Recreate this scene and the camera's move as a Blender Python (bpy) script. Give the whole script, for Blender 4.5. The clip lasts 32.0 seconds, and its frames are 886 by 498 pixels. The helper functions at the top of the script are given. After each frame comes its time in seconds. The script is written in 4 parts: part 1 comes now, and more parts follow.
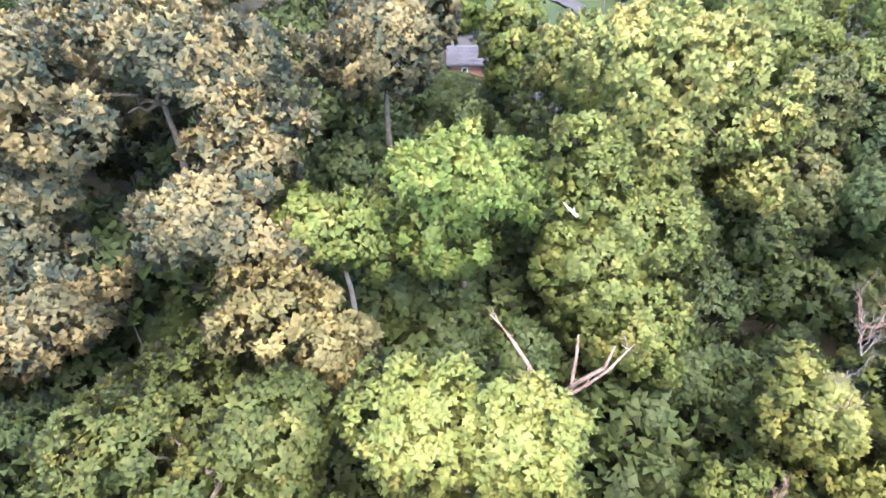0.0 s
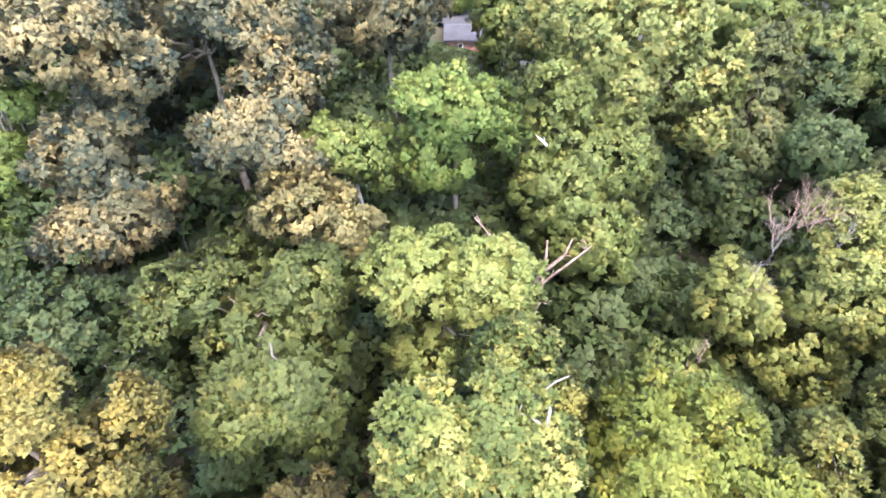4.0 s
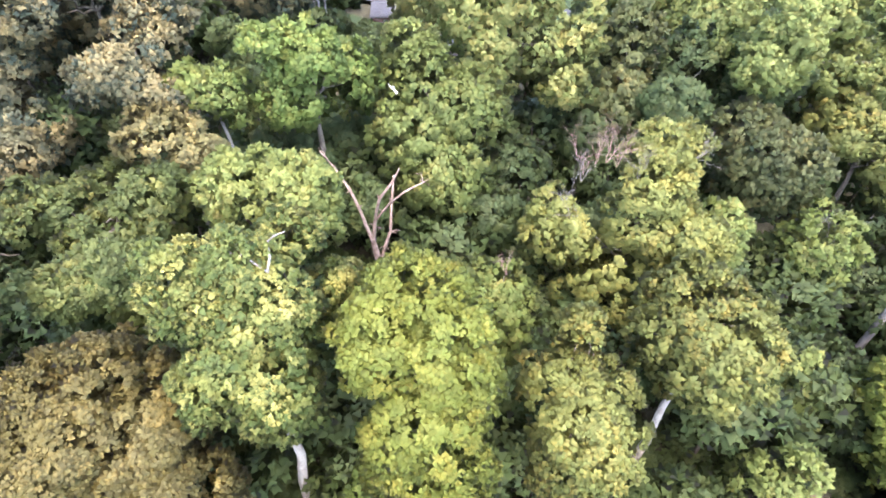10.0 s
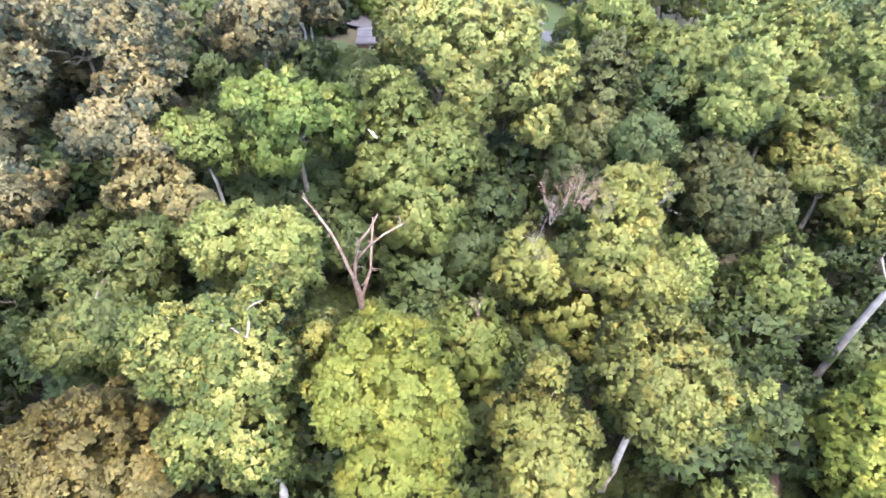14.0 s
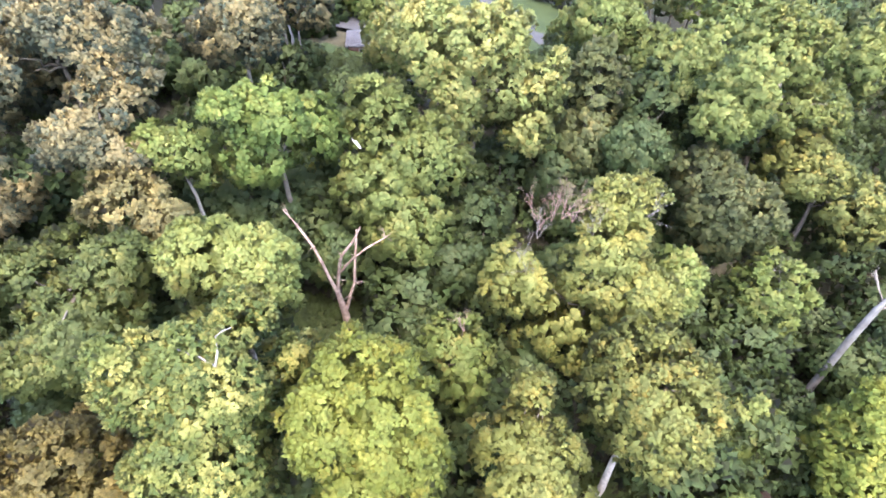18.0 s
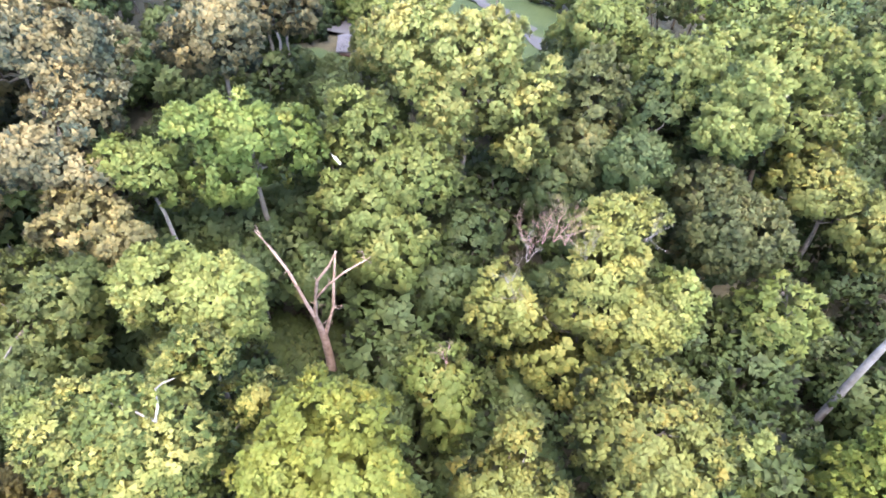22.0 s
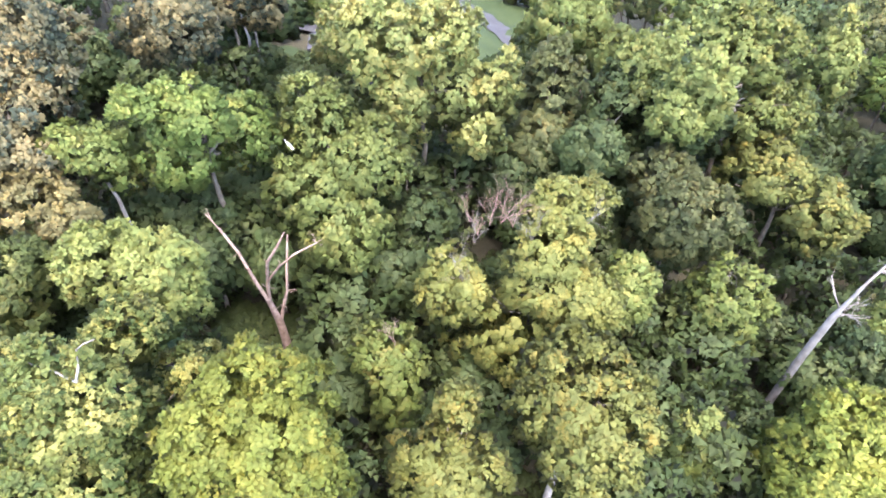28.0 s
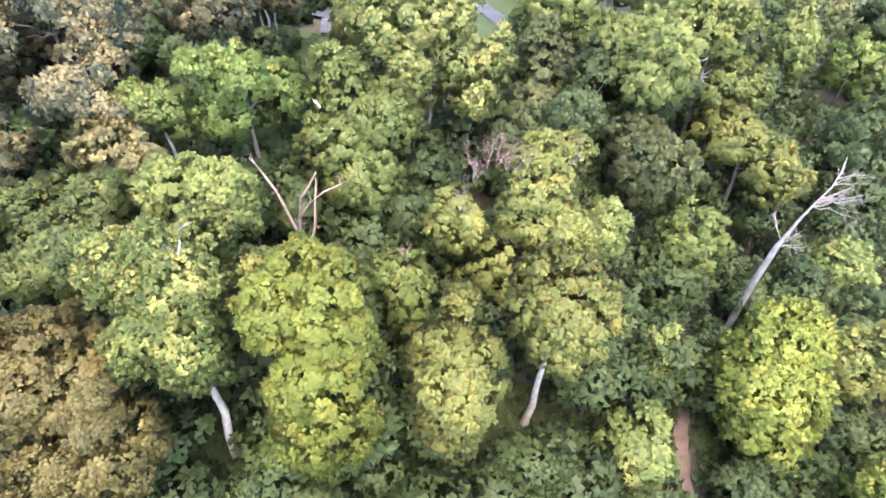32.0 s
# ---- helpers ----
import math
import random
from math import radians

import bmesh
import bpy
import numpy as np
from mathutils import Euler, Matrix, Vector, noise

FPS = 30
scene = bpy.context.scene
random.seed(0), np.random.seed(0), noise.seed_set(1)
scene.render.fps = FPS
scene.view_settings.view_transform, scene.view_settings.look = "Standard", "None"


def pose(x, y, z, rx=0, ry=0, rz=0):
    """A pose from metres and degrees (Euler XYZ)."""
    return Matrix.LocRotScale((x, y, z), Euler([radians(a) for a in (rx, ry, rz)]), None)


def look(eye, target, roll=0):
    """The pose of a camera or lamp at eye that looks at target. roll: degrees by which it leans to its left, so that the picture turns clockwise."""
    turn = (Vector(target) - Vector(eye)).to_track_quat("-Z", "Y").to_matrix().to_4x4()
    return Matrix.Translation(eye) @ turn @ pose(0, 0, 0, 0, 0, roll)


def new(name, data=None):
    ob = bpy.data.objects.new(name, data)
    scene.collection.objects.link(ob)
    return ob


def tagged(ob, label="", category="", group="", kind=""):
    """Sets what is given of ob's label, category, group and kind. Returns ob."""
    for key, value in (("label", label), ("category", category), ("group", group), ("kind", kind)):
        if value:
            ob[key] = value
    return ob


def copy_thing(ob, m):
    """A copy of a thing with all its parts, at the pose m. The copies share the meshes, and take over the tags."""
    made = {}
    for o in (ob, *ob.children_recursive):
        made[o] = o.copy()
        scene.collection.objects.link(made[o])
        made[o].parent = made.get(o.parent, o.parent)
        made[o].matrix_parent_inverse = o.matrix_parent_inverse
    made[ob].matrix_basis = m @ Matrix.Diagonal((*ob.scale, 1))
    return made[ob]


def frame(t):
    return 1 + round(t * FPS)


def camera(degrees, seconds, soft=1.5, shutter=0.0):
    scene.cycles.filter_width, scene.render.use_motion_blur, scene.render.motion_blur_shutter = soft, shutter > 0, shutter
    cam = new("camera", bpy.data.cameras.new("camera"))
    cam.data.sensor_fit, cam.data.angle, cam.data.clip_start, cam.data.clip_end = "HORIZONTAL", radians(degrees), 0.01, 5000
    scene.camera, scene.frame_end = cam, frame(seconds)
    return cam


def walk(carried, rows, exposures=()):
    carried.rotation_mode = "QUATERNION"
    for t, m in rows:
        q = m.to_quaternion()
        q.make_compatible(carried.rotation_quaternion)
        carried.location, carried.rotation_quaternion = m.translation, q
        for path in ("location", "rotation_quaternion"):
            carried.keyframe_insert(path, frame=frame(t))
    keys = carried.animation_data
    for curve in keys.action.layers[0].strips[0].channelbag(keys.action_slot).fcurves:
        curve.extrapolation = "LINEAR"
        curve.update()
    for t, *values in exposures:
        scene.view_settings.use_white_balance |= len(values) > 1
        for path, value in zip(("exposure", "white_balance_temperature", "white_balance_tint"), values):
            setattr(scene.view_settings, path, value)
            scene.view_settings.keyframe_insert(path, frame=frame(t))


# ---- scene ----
cam = camera(76.9, 32.0, soft=1.8)
METRES, EYE, TILT, LEAN, TURN = 50.0, 44.0, -41.0, 0.0, 0.0
ROWS = [
    (0.0, 0.0, 0.0, 0.0, 0.0, 0.0, -0.0),
    (0.5, 0.0009, -0.0214, -0.0149, 0.02, -0.24, 0.25),
    (1.0, 0.0028, -0.0549, -0.0371, -0.16, -0.76, 0.28),
    (1.5, 0.0035, -0.0942, -0.0592, -0.14, -1.24, 0.3),
    (2.0, 0.0033, -0.1219, -0.0671, -0.06, -0.71, 0.38),
    (2.5, 0.004, -0.134, -0.073, 0.0, -0.46, 0.24),
    (3.0, 0.0051, -0.1375, -0.0822, 0.12, -0.35, 0.2),
    (3.5, 0.0078, -0.1373, -0.0917, 0.23, -0.44, 0.12),
    (5.5, 0.0197, -0.1456, -0.1145, 0.19, 0.07, 0.26),
    (6.0, 0.0232, -0.1678, -0.1247, 0.18, -0.79, 0.21),
    (6.5, 0.0316, -0.1946, -0.1375, 0.74, -0.52, 0.44),
    (7.0, 0.0601, -0.2159, -0.1492, 1.24, -0.53, -0.17),
    (7.5, 0.105, -0.2282, -0.1593, 1.62, -0.65, -0.96),
    (8.0, 0.153, -0.2324, -0.1684, 1.39, -0.7, -1.59),
    (8.5, 0.1858, -0.2327, -0.1778, 1.16, -0.61, -0.98),
    (9.0, 0.2037, -0.233, -0.1852, 0.84, -0.62, -0.35),
    (9.5, 0.2153, -0.2337, -0.1896, 0.56, -0.56, -0.15),
    (10.0, 0.2244, -0.2363, -0.1913, 0.43, -0.65, -0.08),
    (10.5, 0.2315, -0.2411, -0.1891, 0.27, -0.57, -0.11),
    (11.0, 0.2369, -0.2458, -0.1859, 0.12, -0.57, -0.14),
    (11.5, 0.2409, -0.2498, -0.1829, 0.02, -0.7, -0.12),
    (12.0, 0.2429, -0.2522, -0.1796, -0.1, -0.81, -0.14),
    (12.5, 0.2439, -0.2552, -0.1731, -0.11, -0.69, 0.0),
    (13.0, 0.246, -0.2634, -0.1595, -0.15, -0.65, -0.0),
    (13.5, 0.2486, -0.2715, -0.1448, -0.15, -0.75, -0.01),
    (14.0, 0.2511, -0.2784, -0.1297, -0.15, -0.75, 0.07),
    (14.5, 0.2535, -0.2784, -0.1229, -0.13, -0.76, 0.03),
    (16.5, 0.2629, -0.2685, -0.1116, -0.28, -0.69, 0.12),
    (17.0, 0.2648, -0.2661, -0.1092, -0.38, -0.97, 0.1),
    (17.5, 0.267, -0.2626, -0.108, -0.44, -0.84, 0.11),
    (18.0, 0.2678, -0.2575, -0.1068, -0.54, -0.98, 0.08),
    (18.5, 0.2681, -0.2517, -0.1049, -0.57, -0.89, 0.09),
    (19.0, 0.2685, -0.2454, -0.1015, -0.52, -0.91, 0.12),
    (19.5, 0.2702, -0.2386, -0.0977, -0.34, -0.95, 0.13),
    (20.0, 0.2744, -0.2309, -0.0932, -0.28, -0.94, -0.06),
    (20.5, 0.2789, -0.2231, -0.0887, -0.2, -0.91, -0.13),
    (21.0, 0.2832, -0.2166, -0.0844, -0.2, -0.79, -0.14),
    (21.5, 0.2893, -0.2111, -0.0791, -0.2, -0.85, -0.18),
    (22.0, 0.2959, -0.2053, -0.0744, -0.18, -0.97, -0.19),
    (22.5, 0.3028, -0.1988, -0.0697, -0.31, -0.86, -0.26),
    (23.0, 0.3094, -0.1925, -0.063, -0.33, -0.97, -0.15),
    (23.5, 0.3163, -0.1852, -0.0566, -0.33, -0.95, -0.1),
    (24.0, 0.3246, -0.1744, -0.0546, -0.3, -0.84, -0.13),
    (24.5, 0.3311, -0.1638, -0.0549, -0.23, -0.86, -0.08),
    (26.5, 0.3583, -0.1841, -0.0792, -0.57, -1.5, 0.05),
    (27.0, 0.3605, -0.1985, -0.0913, -0.73, -0.29, 0.29),
    (27.5, 0.3598, -0.2102, -0.1016, -0.65, -1.0, 0.24),
    (28.0, 0.3586, -0.2183, -0.1114, -0.78, -0.13, 0.28),
    (28.5, 0.3563, -0.2329, -0.1262, -0.78, 0.04, 0.52),
    (29.0, 0.3547, -0.2641, -0.1472, -0.97, -0.0, 0.62),
    (29.5, 0.3525, -0.302, -0.1665, -1.06, -0.87, 0.51),
    (30.0, 0.35, -0.3367, -0.1752, -1.11, -0.27, 0.66),
    (30.5, 0.3483, -0.3574, -0.1797, -1.05, -0.02, 0.73),
    (31.0, 0.3474, -0.3667, -0.1872, -1.06, -0.09, 0.63),
    (31.5, 0.3453, -0.3698, -0.1971, -1.03, -0.3, 0.45),
    (32.0, 0.343, -0.3681, -0.2082, -1.09, -0.35, 0.32),
]
walk(cam, [(t, pose(0, 0, EYE, TILT, LEAN, TURN) @ pose(METRES * x, METRES * y, METRES * z, 90 + pitch, roll, yaw)) for t, x, y, z, yaw, pitch, roll in ROWS])

# ---- light
SUN_TO = Vector((0.05, -0.36, 0.93)).normalized()
world = bpy.data.worlds.new("sky")
scene.world = world
world.use_nodes = True
wn = world.node_tree
sky = wn.nodes.new("ShaderNodeTexSky")
sky.sky_type, sky.sun_disc = "NISHITA", False
sky.sun_elevation = math.asin(SUN_TO.z)
sky.sun_rotation = math.atan2(SUN_TO.x, SUN_TO.y)
sky.air_density, sky.dust_density = 1.0, 2.0
wn.nodes["Background"].inputs["Strength"].default_value = 0.79
wn.links.new(sky.outputs[0], wn.nodes["Background"].inputs["Color"])
sun = new("sun", bpy.data.lights.new("sun", "SUN"))
sun.data.energy, sun.data.angle, sun.data.color = 3.2, radians(55.0), (1.0, 0.84, 0.58)
sun.matrix_world = look((0, 0, 90), Vector((0, 0, 90)) - SUN_TO)
scene.view_settings.exposure = 2.49

# ---- materials


def nodes_of(name):
    m = bpy.data.materials.new(name)
    m.use_nodes = True
    return m, m.node_tree, m.node_tree.nodes, m.node_tree.links


def mixed(nt, fac, a, b):
    """A colour mix; fac, a and b are sockets or values."""
    n = nt.nodes.new("ShaderNodeMix")
    n.data_type = "RGBA"
    for sock, v in ((n.inputs[0], fac), (n.inputs[6], a), (n.inputs[7], b)):
        if isinstance(v, bpy.types.NodeSocket):
            nt.links.new(v, sock)
        elif isinstance(v, (int, float)):
            sock.default_value = v
        else:
            sock.default_value = (*v, 1)
    return n.outputs[2]


def noise_of(nt, scale, detail=3, low=0.4, high=0.6):
    """A noise of that scale in the world's metres, stretched between low and high."""
    geo = nt.nodes.new("ShaderNodeNewGeometry")
    n = nt.nodes.new("ShaderNodeTexNoise")
    n.inputs["Scale"].default_value, n.inputs["Detail"].default_value = scale, detail
    nt.links.new(geo.outputs["Position"], n.inputs["Vector"])
    r = nt.nodes.new("ShaderNodeMapRange")
    r.inputs[1].default_value, r.inputs[2].default_value = low, high
    nt.links.new(n.outputs["Fac"], r.inputs[0])
    return r.outputs[0]


def leaf_material(name, shade, light, turned_or_lit, share=0.35, broad=0.45):
    """Leaves: from shade to light green leaf by leaf, with boughs in a second colour: yellowed leaf, on oak and
    sycamore painted sunlit tips.
    """
    m, nt, ns, ln = nodes_of(name)
    geo = ns.new("ShaderNodeNewGeometry")
    tint = ns.new("ShaderNodeAttribute")
    tint.attribute_name = "tint"
    both = ns.new("ShaderNodeMath")
    both.operation, both.inputs[1].default_value = "MULTIPLY_ADD", 0.12
    ln.new(geo.outputs["Random Per Island"], both.inputs[0])
    ln.new(tint.outputs["Fac"], both.inputs[2])
    each = ns.new("ShaderNodeMapRange")
    each.inputs[1].default_value, each.inputs[2].default_value = 0.18, 0.92
    each.inputs[3].default_value, each.inputs[4].default_value = 0.2, 0.92
    ln.new(both.outputs[0], each.inputs[0])
    col = mixed(nt, each.outputs[0], shade, light)
    col = mixed(nt, noise_of(nt, 1.1, 2, 0.16, 0.62), shade, col)
    # Share of the second colour; oak and sycamore use it for sunlit tips.
    dry = ns.new("ShaderNodeMapRange")
    dry.inputs[1].default_value, dry.inputs[2].default_value = 0.85 - share * 0.75, 1.2 - share * 0.7
    ln.new(both.outputs[0], dry.inputs[0])
    boughs = ns.new("ShaderNodeMath")
    boughs.operation = "MULTIPLY"
    ln.new(dry.outputs[0], boughs.inputs[0])
    ln.new(noise_of(nt, broad, 2, 0.56 - share * 0.35, 0.80 - share * 0.3), boughs.inputs[1])
    col = mixed(nt, boughs.outputs[0], col, turned_or_lit)
    info = ns.new("ShaderNodeObjectInfo")
    hue = ns.new("ShaderNodeHueSaturation")
    r = ns.new("ShaderNodeMapRange")
    r.inputs[3].default_value, r.inputs[4].default_value = 0.88, 1.14
    ln.new(info.outputs["Random"], r.inputs[0])
    hue.inputs["Saturation"].default_value = 1.0
    ln.new(r.outputs[0], hue.inputs["Value"])
    ln.new(col, hue.inputs["Color"])
    p = ns["Principled BSDF"]
    p.inputs["Roughness"].default_value = 0.6
    p.inputs["Specular IOR Level"].default_value = 0.16
    ln.new(hue.outputs[0], p.inputs["Base Color"])
    soft = ns.new("ShaderNodeAttribute")
    soft.attribute_name = "soft"
    turn = ns.new("ShaderNodeVectorTransform")
    turn.vector_type, turn.convert_from, turn.convert_to = "NORMAL", "OBJECT", "WORLD"
    ln.new(soft.outputs["Vector"], turn.inputs[0])
    ln.new(turn.outputs[0], p.inputs["Normal"])
    tr = ns.new("ShaderNodeBsdfTranslucent")
    ln.new(turn.outputs[0], tr.inputs["Normal"])
    ln.new(hue.outputs[0], tr.inputs["Color"])
    mx = ns.new("ShaderNodeMixShader")
    mx.inputs[0].default_value = 0.58
    ln.new(p.outputs[0], mx.inputs[1])
    ln.new(tr.outputs[0], mx.inputs[2])
    ln.new(mx.outputs[0], ns["Material Output"].inputs["Surface"])
    return m


def rough_material(name, a, b, scale, rough=0.9, bump=0.4, fine=14.0):
    """Bark, soil, stone: two colours in patches, fine grain and relief."""
    m, nt, ns, ln = nodes_of(name)
    col = mixed(nt, noise_of(nt, scale, 4, 0.35, 0.65), a, b)
    grain = noise_of(nt, fine, 4, 0.3, 0.7)
    col = mixed(nt, 0.35, col, mixed(nt, grain, tuple(v * 0.45 for v in a), b))
    p = ns["Principled BSDF"]
    ln.new(col, p.inputs["Base Color"])
    p.inputs["Roughness"].default_value = rough
    p.inputs["Specular IOR Level"].default_value = 0.15
    bp = ns.new("ShaderNodeBump")
    bp.inputs["Strength"].default_value, bp.inputs["Distance"].default_value = bump, 0.04
    ln.new(grain, bp.inputs["Height"])
    ln.new(bp.outputs[0], p.inputs["Normal"])
    return m


LEAF = {
    "maple": leaf_material("maple_leaf", (0.067, 0.100, 0.024), (0.144, 0.175, 0.047), (0.184, 0.181, 0.048), 0.4),
    "maple_dull": leaf_material("dull_maple_leaf", (0.079, 0.104, 0.029), (0.156, 0.174, 0.055), (0.190, 0.174, 0.053), 0.4),
    # Dark green maple leaf, deepened further to stand for shade in gaps.
    "maple_dark": leaf_material("shade_dark_maple_leaf", (0.031, 0.049, 0.019), (0.063, 0.082, 0.030), (0.077, 0.083, 0.028), 0.4),
    "maple_pale": leaf_material("pale_maple_leaf", (0.093, 0.116, 0.033), (0.175, 0.186, 0.058), (0.197, 0.176, 0.051), 0.4),
    "maple_bright": leaf_material("bright_maple_leaf", (0.097, 0.118, 0.024), (0.181, 0.192, 0.040), (0.224, 0.204, 0.042), 0.45),
    "maple_yellow": leaf_material("yellowing_maple_leaf", (0.092, 0.104, 0.030), (0.158, 0.161, 0.049), (0.210, 0.169, 0.044), 0.45),
    # Sycamore: pale yellow patches over dark green paint sunlit tips.
    "sycamore": leaf_material("sycamore_leaf", (0.036, 0.055, 0.016), (0.118, 0.133, 0.036), (0.256, 0.235, 0.073), 0.58, 0.4),
    "poplar": leaf_material("poplar_leaf", (0.100, 0.122, 0.038), (0.204, 0.201, 0.069), (0.255, 0.220, 0.072), 0.5),
    "ash": leaf_material("ash_leaf", (0.075, 0.103, 0.026), (0.145, 0.160, 0.046), (0.173, 0.152, 0.046)),
    "ash_yellow": leaf_material("sparse_ash_leaf", (0.090, 0.103, 0.029), (0.160, 0.162, 0.049), (0.199, 0.179, 0.051), 0.5),
    # Oak: broad tan patches paint sunlit boughs, grey-green the shaded ones.
    "oak": leaf_material("oak_leaf", (0.032, 0.043, 0.032), (0.071, 0.080, 0.049), (0.200, 0.158, 0.076), 0.75, 0.24),
    "rust_oak": leaf_material("rusty_oak_leaf", (0.088, 0.082, 0.036), (0.165, 0.140, 0.060), (0.250, 0.195, 0.078), 0.5),
    "elm": leaf_material("elm_leaf", (0.048, 0.058, 0.024), (0.093, 0.100, 0.037), (0.136, 0.115, 0.042), 0.4),
    "elm_green": leaf_material("green_elm_leaf", (0.040, 0.054, 0.017), (0.079, 0.092, 0.028), (0.124, 0.117, 0.034), 0.4),
    "brown_oak": leaf_material("brown_oak_leaf", (0.059, 0.050, 0.019), (0.107, 0.090, 0.030), (0.152, 0.113, 0.037), 0.5),
    "olive_oak": leaf_material("olive_oak_leaf", (0.124, 0.109, 0.033), (0.222, 0.176, 0.050), (0.266, 0.188, 0.051), 0.4),
    # Understorey green, coloured darker to stand for shade under the canopy.
    "brush": leaf_material("shade_dark_brush_leaf", (0.025, 0.039, 0.014), (0.053, 0.068, 0.022), (0.056, 0.063, 0.024)),
}
LOOKS = {
    "maple": "green maple tree with lumpy dense crown", "maple_dull": "dull green maple tree with broad crown",
    "maple_dark": "dark green maple tree with dense crown, leaves darkened for shade", "maple_pale": "pale green maple tree with rounded crown",
    "maple_bright": "bright yellow-green maple tree with full crown", "maple_yellow": "yellowing green maple tree in late summer leaf",
    "sycamore": "tall sycamore tree with white trunk and pale leaves", "poplar": "tall poplar tree with hanging yellow-green boughs",
    "ash": "slender ash tree with open light green crown", "ash_yellow": "half-dead ash tree with sparse yellow-green leaves",
    "oak": "grey-green oak tree with tan leaf colour for sunlit boughs", "rust_oak": "rusty brown oak tree with browned leaves",
    "elm": "dull grey-green elm tree with rounded crown",
    "elm_green": "green elm tree with broad layered crown",
    "brown_oak": "broad brown oak tree with dry leaves",
    "olive_oak": "olive yellow oak tree with gnarled limbs",
}
BARK = rough_material("grey_bark", (0.036, 0.030, 0.024), (0.085, 0.072, 0.060), 3.0)
WHITE_BARK = rough_material("white_bark", (0.075, 0.066, 0.062), (0.165, 0.150, 0.142), 1.6, 0.7, 0.2)
RED_BARK = rough_material("reddish_bark", (0.060, 0.036, 0.030), (0.125, 0.082, 0.069), 1.8)
PALE_BARK = rough_material("pale_bark", (0.045, 0.041, 0.040), (0.092, 0.086, 0.086), 1.6, 0.7, 0.2)
DEAD_WOOD = rough_material("dead_wood", (0.058, 0.037, 0.030), (0.150, 0.110, 0.098), 2.2)
# Brown litter taken nearly to black, so its colour stands for tree shade.
SHADE_SOIL = rough_material("shade_dark_leaf_litter", (0.012, 0.012, 0.008), (0.026, 0.023, 0.015), 0.5, 0.95, 0.8, 6.0)


# ---- building helpers
def height_at(x, y):
    """The height of the ground: a wooded slope that falls towards +x and rises towards +y."""
    return 7.7 - 9.5 * math.tanh(x / 48) + 10.5 * math.tanh(y / 62)


def mesh_of(name, verts, faces, material, smooth=False, soft=None, tint=None):
    """A mesh from an array of corners and an array of faces of one size; soft and tint: the way in which foliage faces and its tint, corner by corner."""
    verts, faces = np.asarray(verts, float), np.asarray(faces, int)
    me = bpy.data.meshes.new(name)
    n, k = faces.shape
    me.vertices.add(len(verts))
    me.vertices.foreach_set("co", verts.ravel())
    me.loops.add(n * k)
    me.loops.foreach_set("vertex_index", faces.ravel())
    me.polygons.add(n)
    me.polygons.foreach_set("loop_start", np.arange(0, n * k, k))
    me.polygons.foreach_set("use_smooth", np.full(n, smooth))
    me.update(calc_edges=True)
    me.materials.append(material)
    if soft is not None:
        me.attributes.new("soft", "FLOAT_VECTOR", "POINT").data.foreach_set("vector", np.asarray(soft, float).ravel())
        me.attributes.new("tint", "FLOAT", "POINT").data.foreach_set("value", np.asarray(tint, float))
    return me


def under(name, me, parent, label=""):
    """A mesh as one part of a thing; its corners are in the thing's own space."""
    ob = new(name, me)
    ob.parent = parent
    if label:
        ob["label"] = label
    return ob


def tubes(paths, sides=7):
    """Corners and faces of tapered limbs; a path is a list of (place, radius)."""
    verts, faces, base = [], [], 0
    for path in paths:
        pts = [Vector(p) for p, _ in path]
        for i, (p, r) in enumerate(path):
            d = (pts[min(i + 1, len(pts) - 1)] - pts[max(i - 1, 0)]).normalized()
            a = d.orthogonal().normalized()
            b = d.cross(a)
            for s in range(sides):
                w = 2 * math.pi * s / sides
                verts.append(pts[i] + (a * math.cos(w) + b * math.sin(w)) * r)
        for i in range(len(path) - 1):
            for s in range(sides):
                o, q = base + i * sides, (s + 1) % sides
                faces.append((o + s, o + q, o + sides + q, o + sides + s))
        base += len(path) * sides
    return verts, faces


def crooked(a, b, r0, r1, rng, steps=5, bend=0.06):
    """A limb from a to b that thins from r0 to r1 and wanders a little."""
    a, b = Vector(a), Vector(b)
    far = (b - a).length
    path = []
    for i in range(steps + 1):
        f = i / steps
        off = Vector(rng.normal(0, 1, 3)) * far * bend * math.sin(math.pi * f)
        path.append((a.lerp(b, f) + off, r0 + (r1 - r0) * f ** 0.8))
    return path


def unit(v):
    return v / np.maximum(np.linalg.norm(v, axis=1, keepdims=True), 1e-6)


def lobes_of(r, c, size, rng, shape=0.0):
    """Centres and radii of a crown's boughs: an uneven egg of half width r and half height c round the origin."""
    n = max(8, int((r * r + 2 * r * c) * 5.2 / (size * size * 3.3)))
    i = np.arange(n) + 0.5
    z = 1 - 1.66 * i / n
    a = i * 2.39996 + rng.uniform(0, 6.3)
    d = unit(np.stack([np.cos(a) * np.sqrt(1 - z * z), np.sin(a) * np.sqrt(1 - z * z), z], 1) + rng.normal(0, 0.16, (n, 3)))
    swell = np.ones(n)
    for _ in range(5):
        swell += 0.075 * np.sin(d @ rng.normal(0, 3.0, 3) + rng.uniform(0, 6))
    swell = np.clip(swell, 0.7, 1.18) * rng.uniform(0.86, 1.06, n)
    wide = 1 - shape * d[:, 2] * 0.5
    lr = size * rng.uniform(0.5, 1.0, n)
    reach = np.stack([(r * swell - 0.75 * lr) * wide, (r * swell - 0.75 * lr) * wide, c * swell - 0.5 * lr], 1)
    return d * np.maximum(reach, 0.3), lr, d


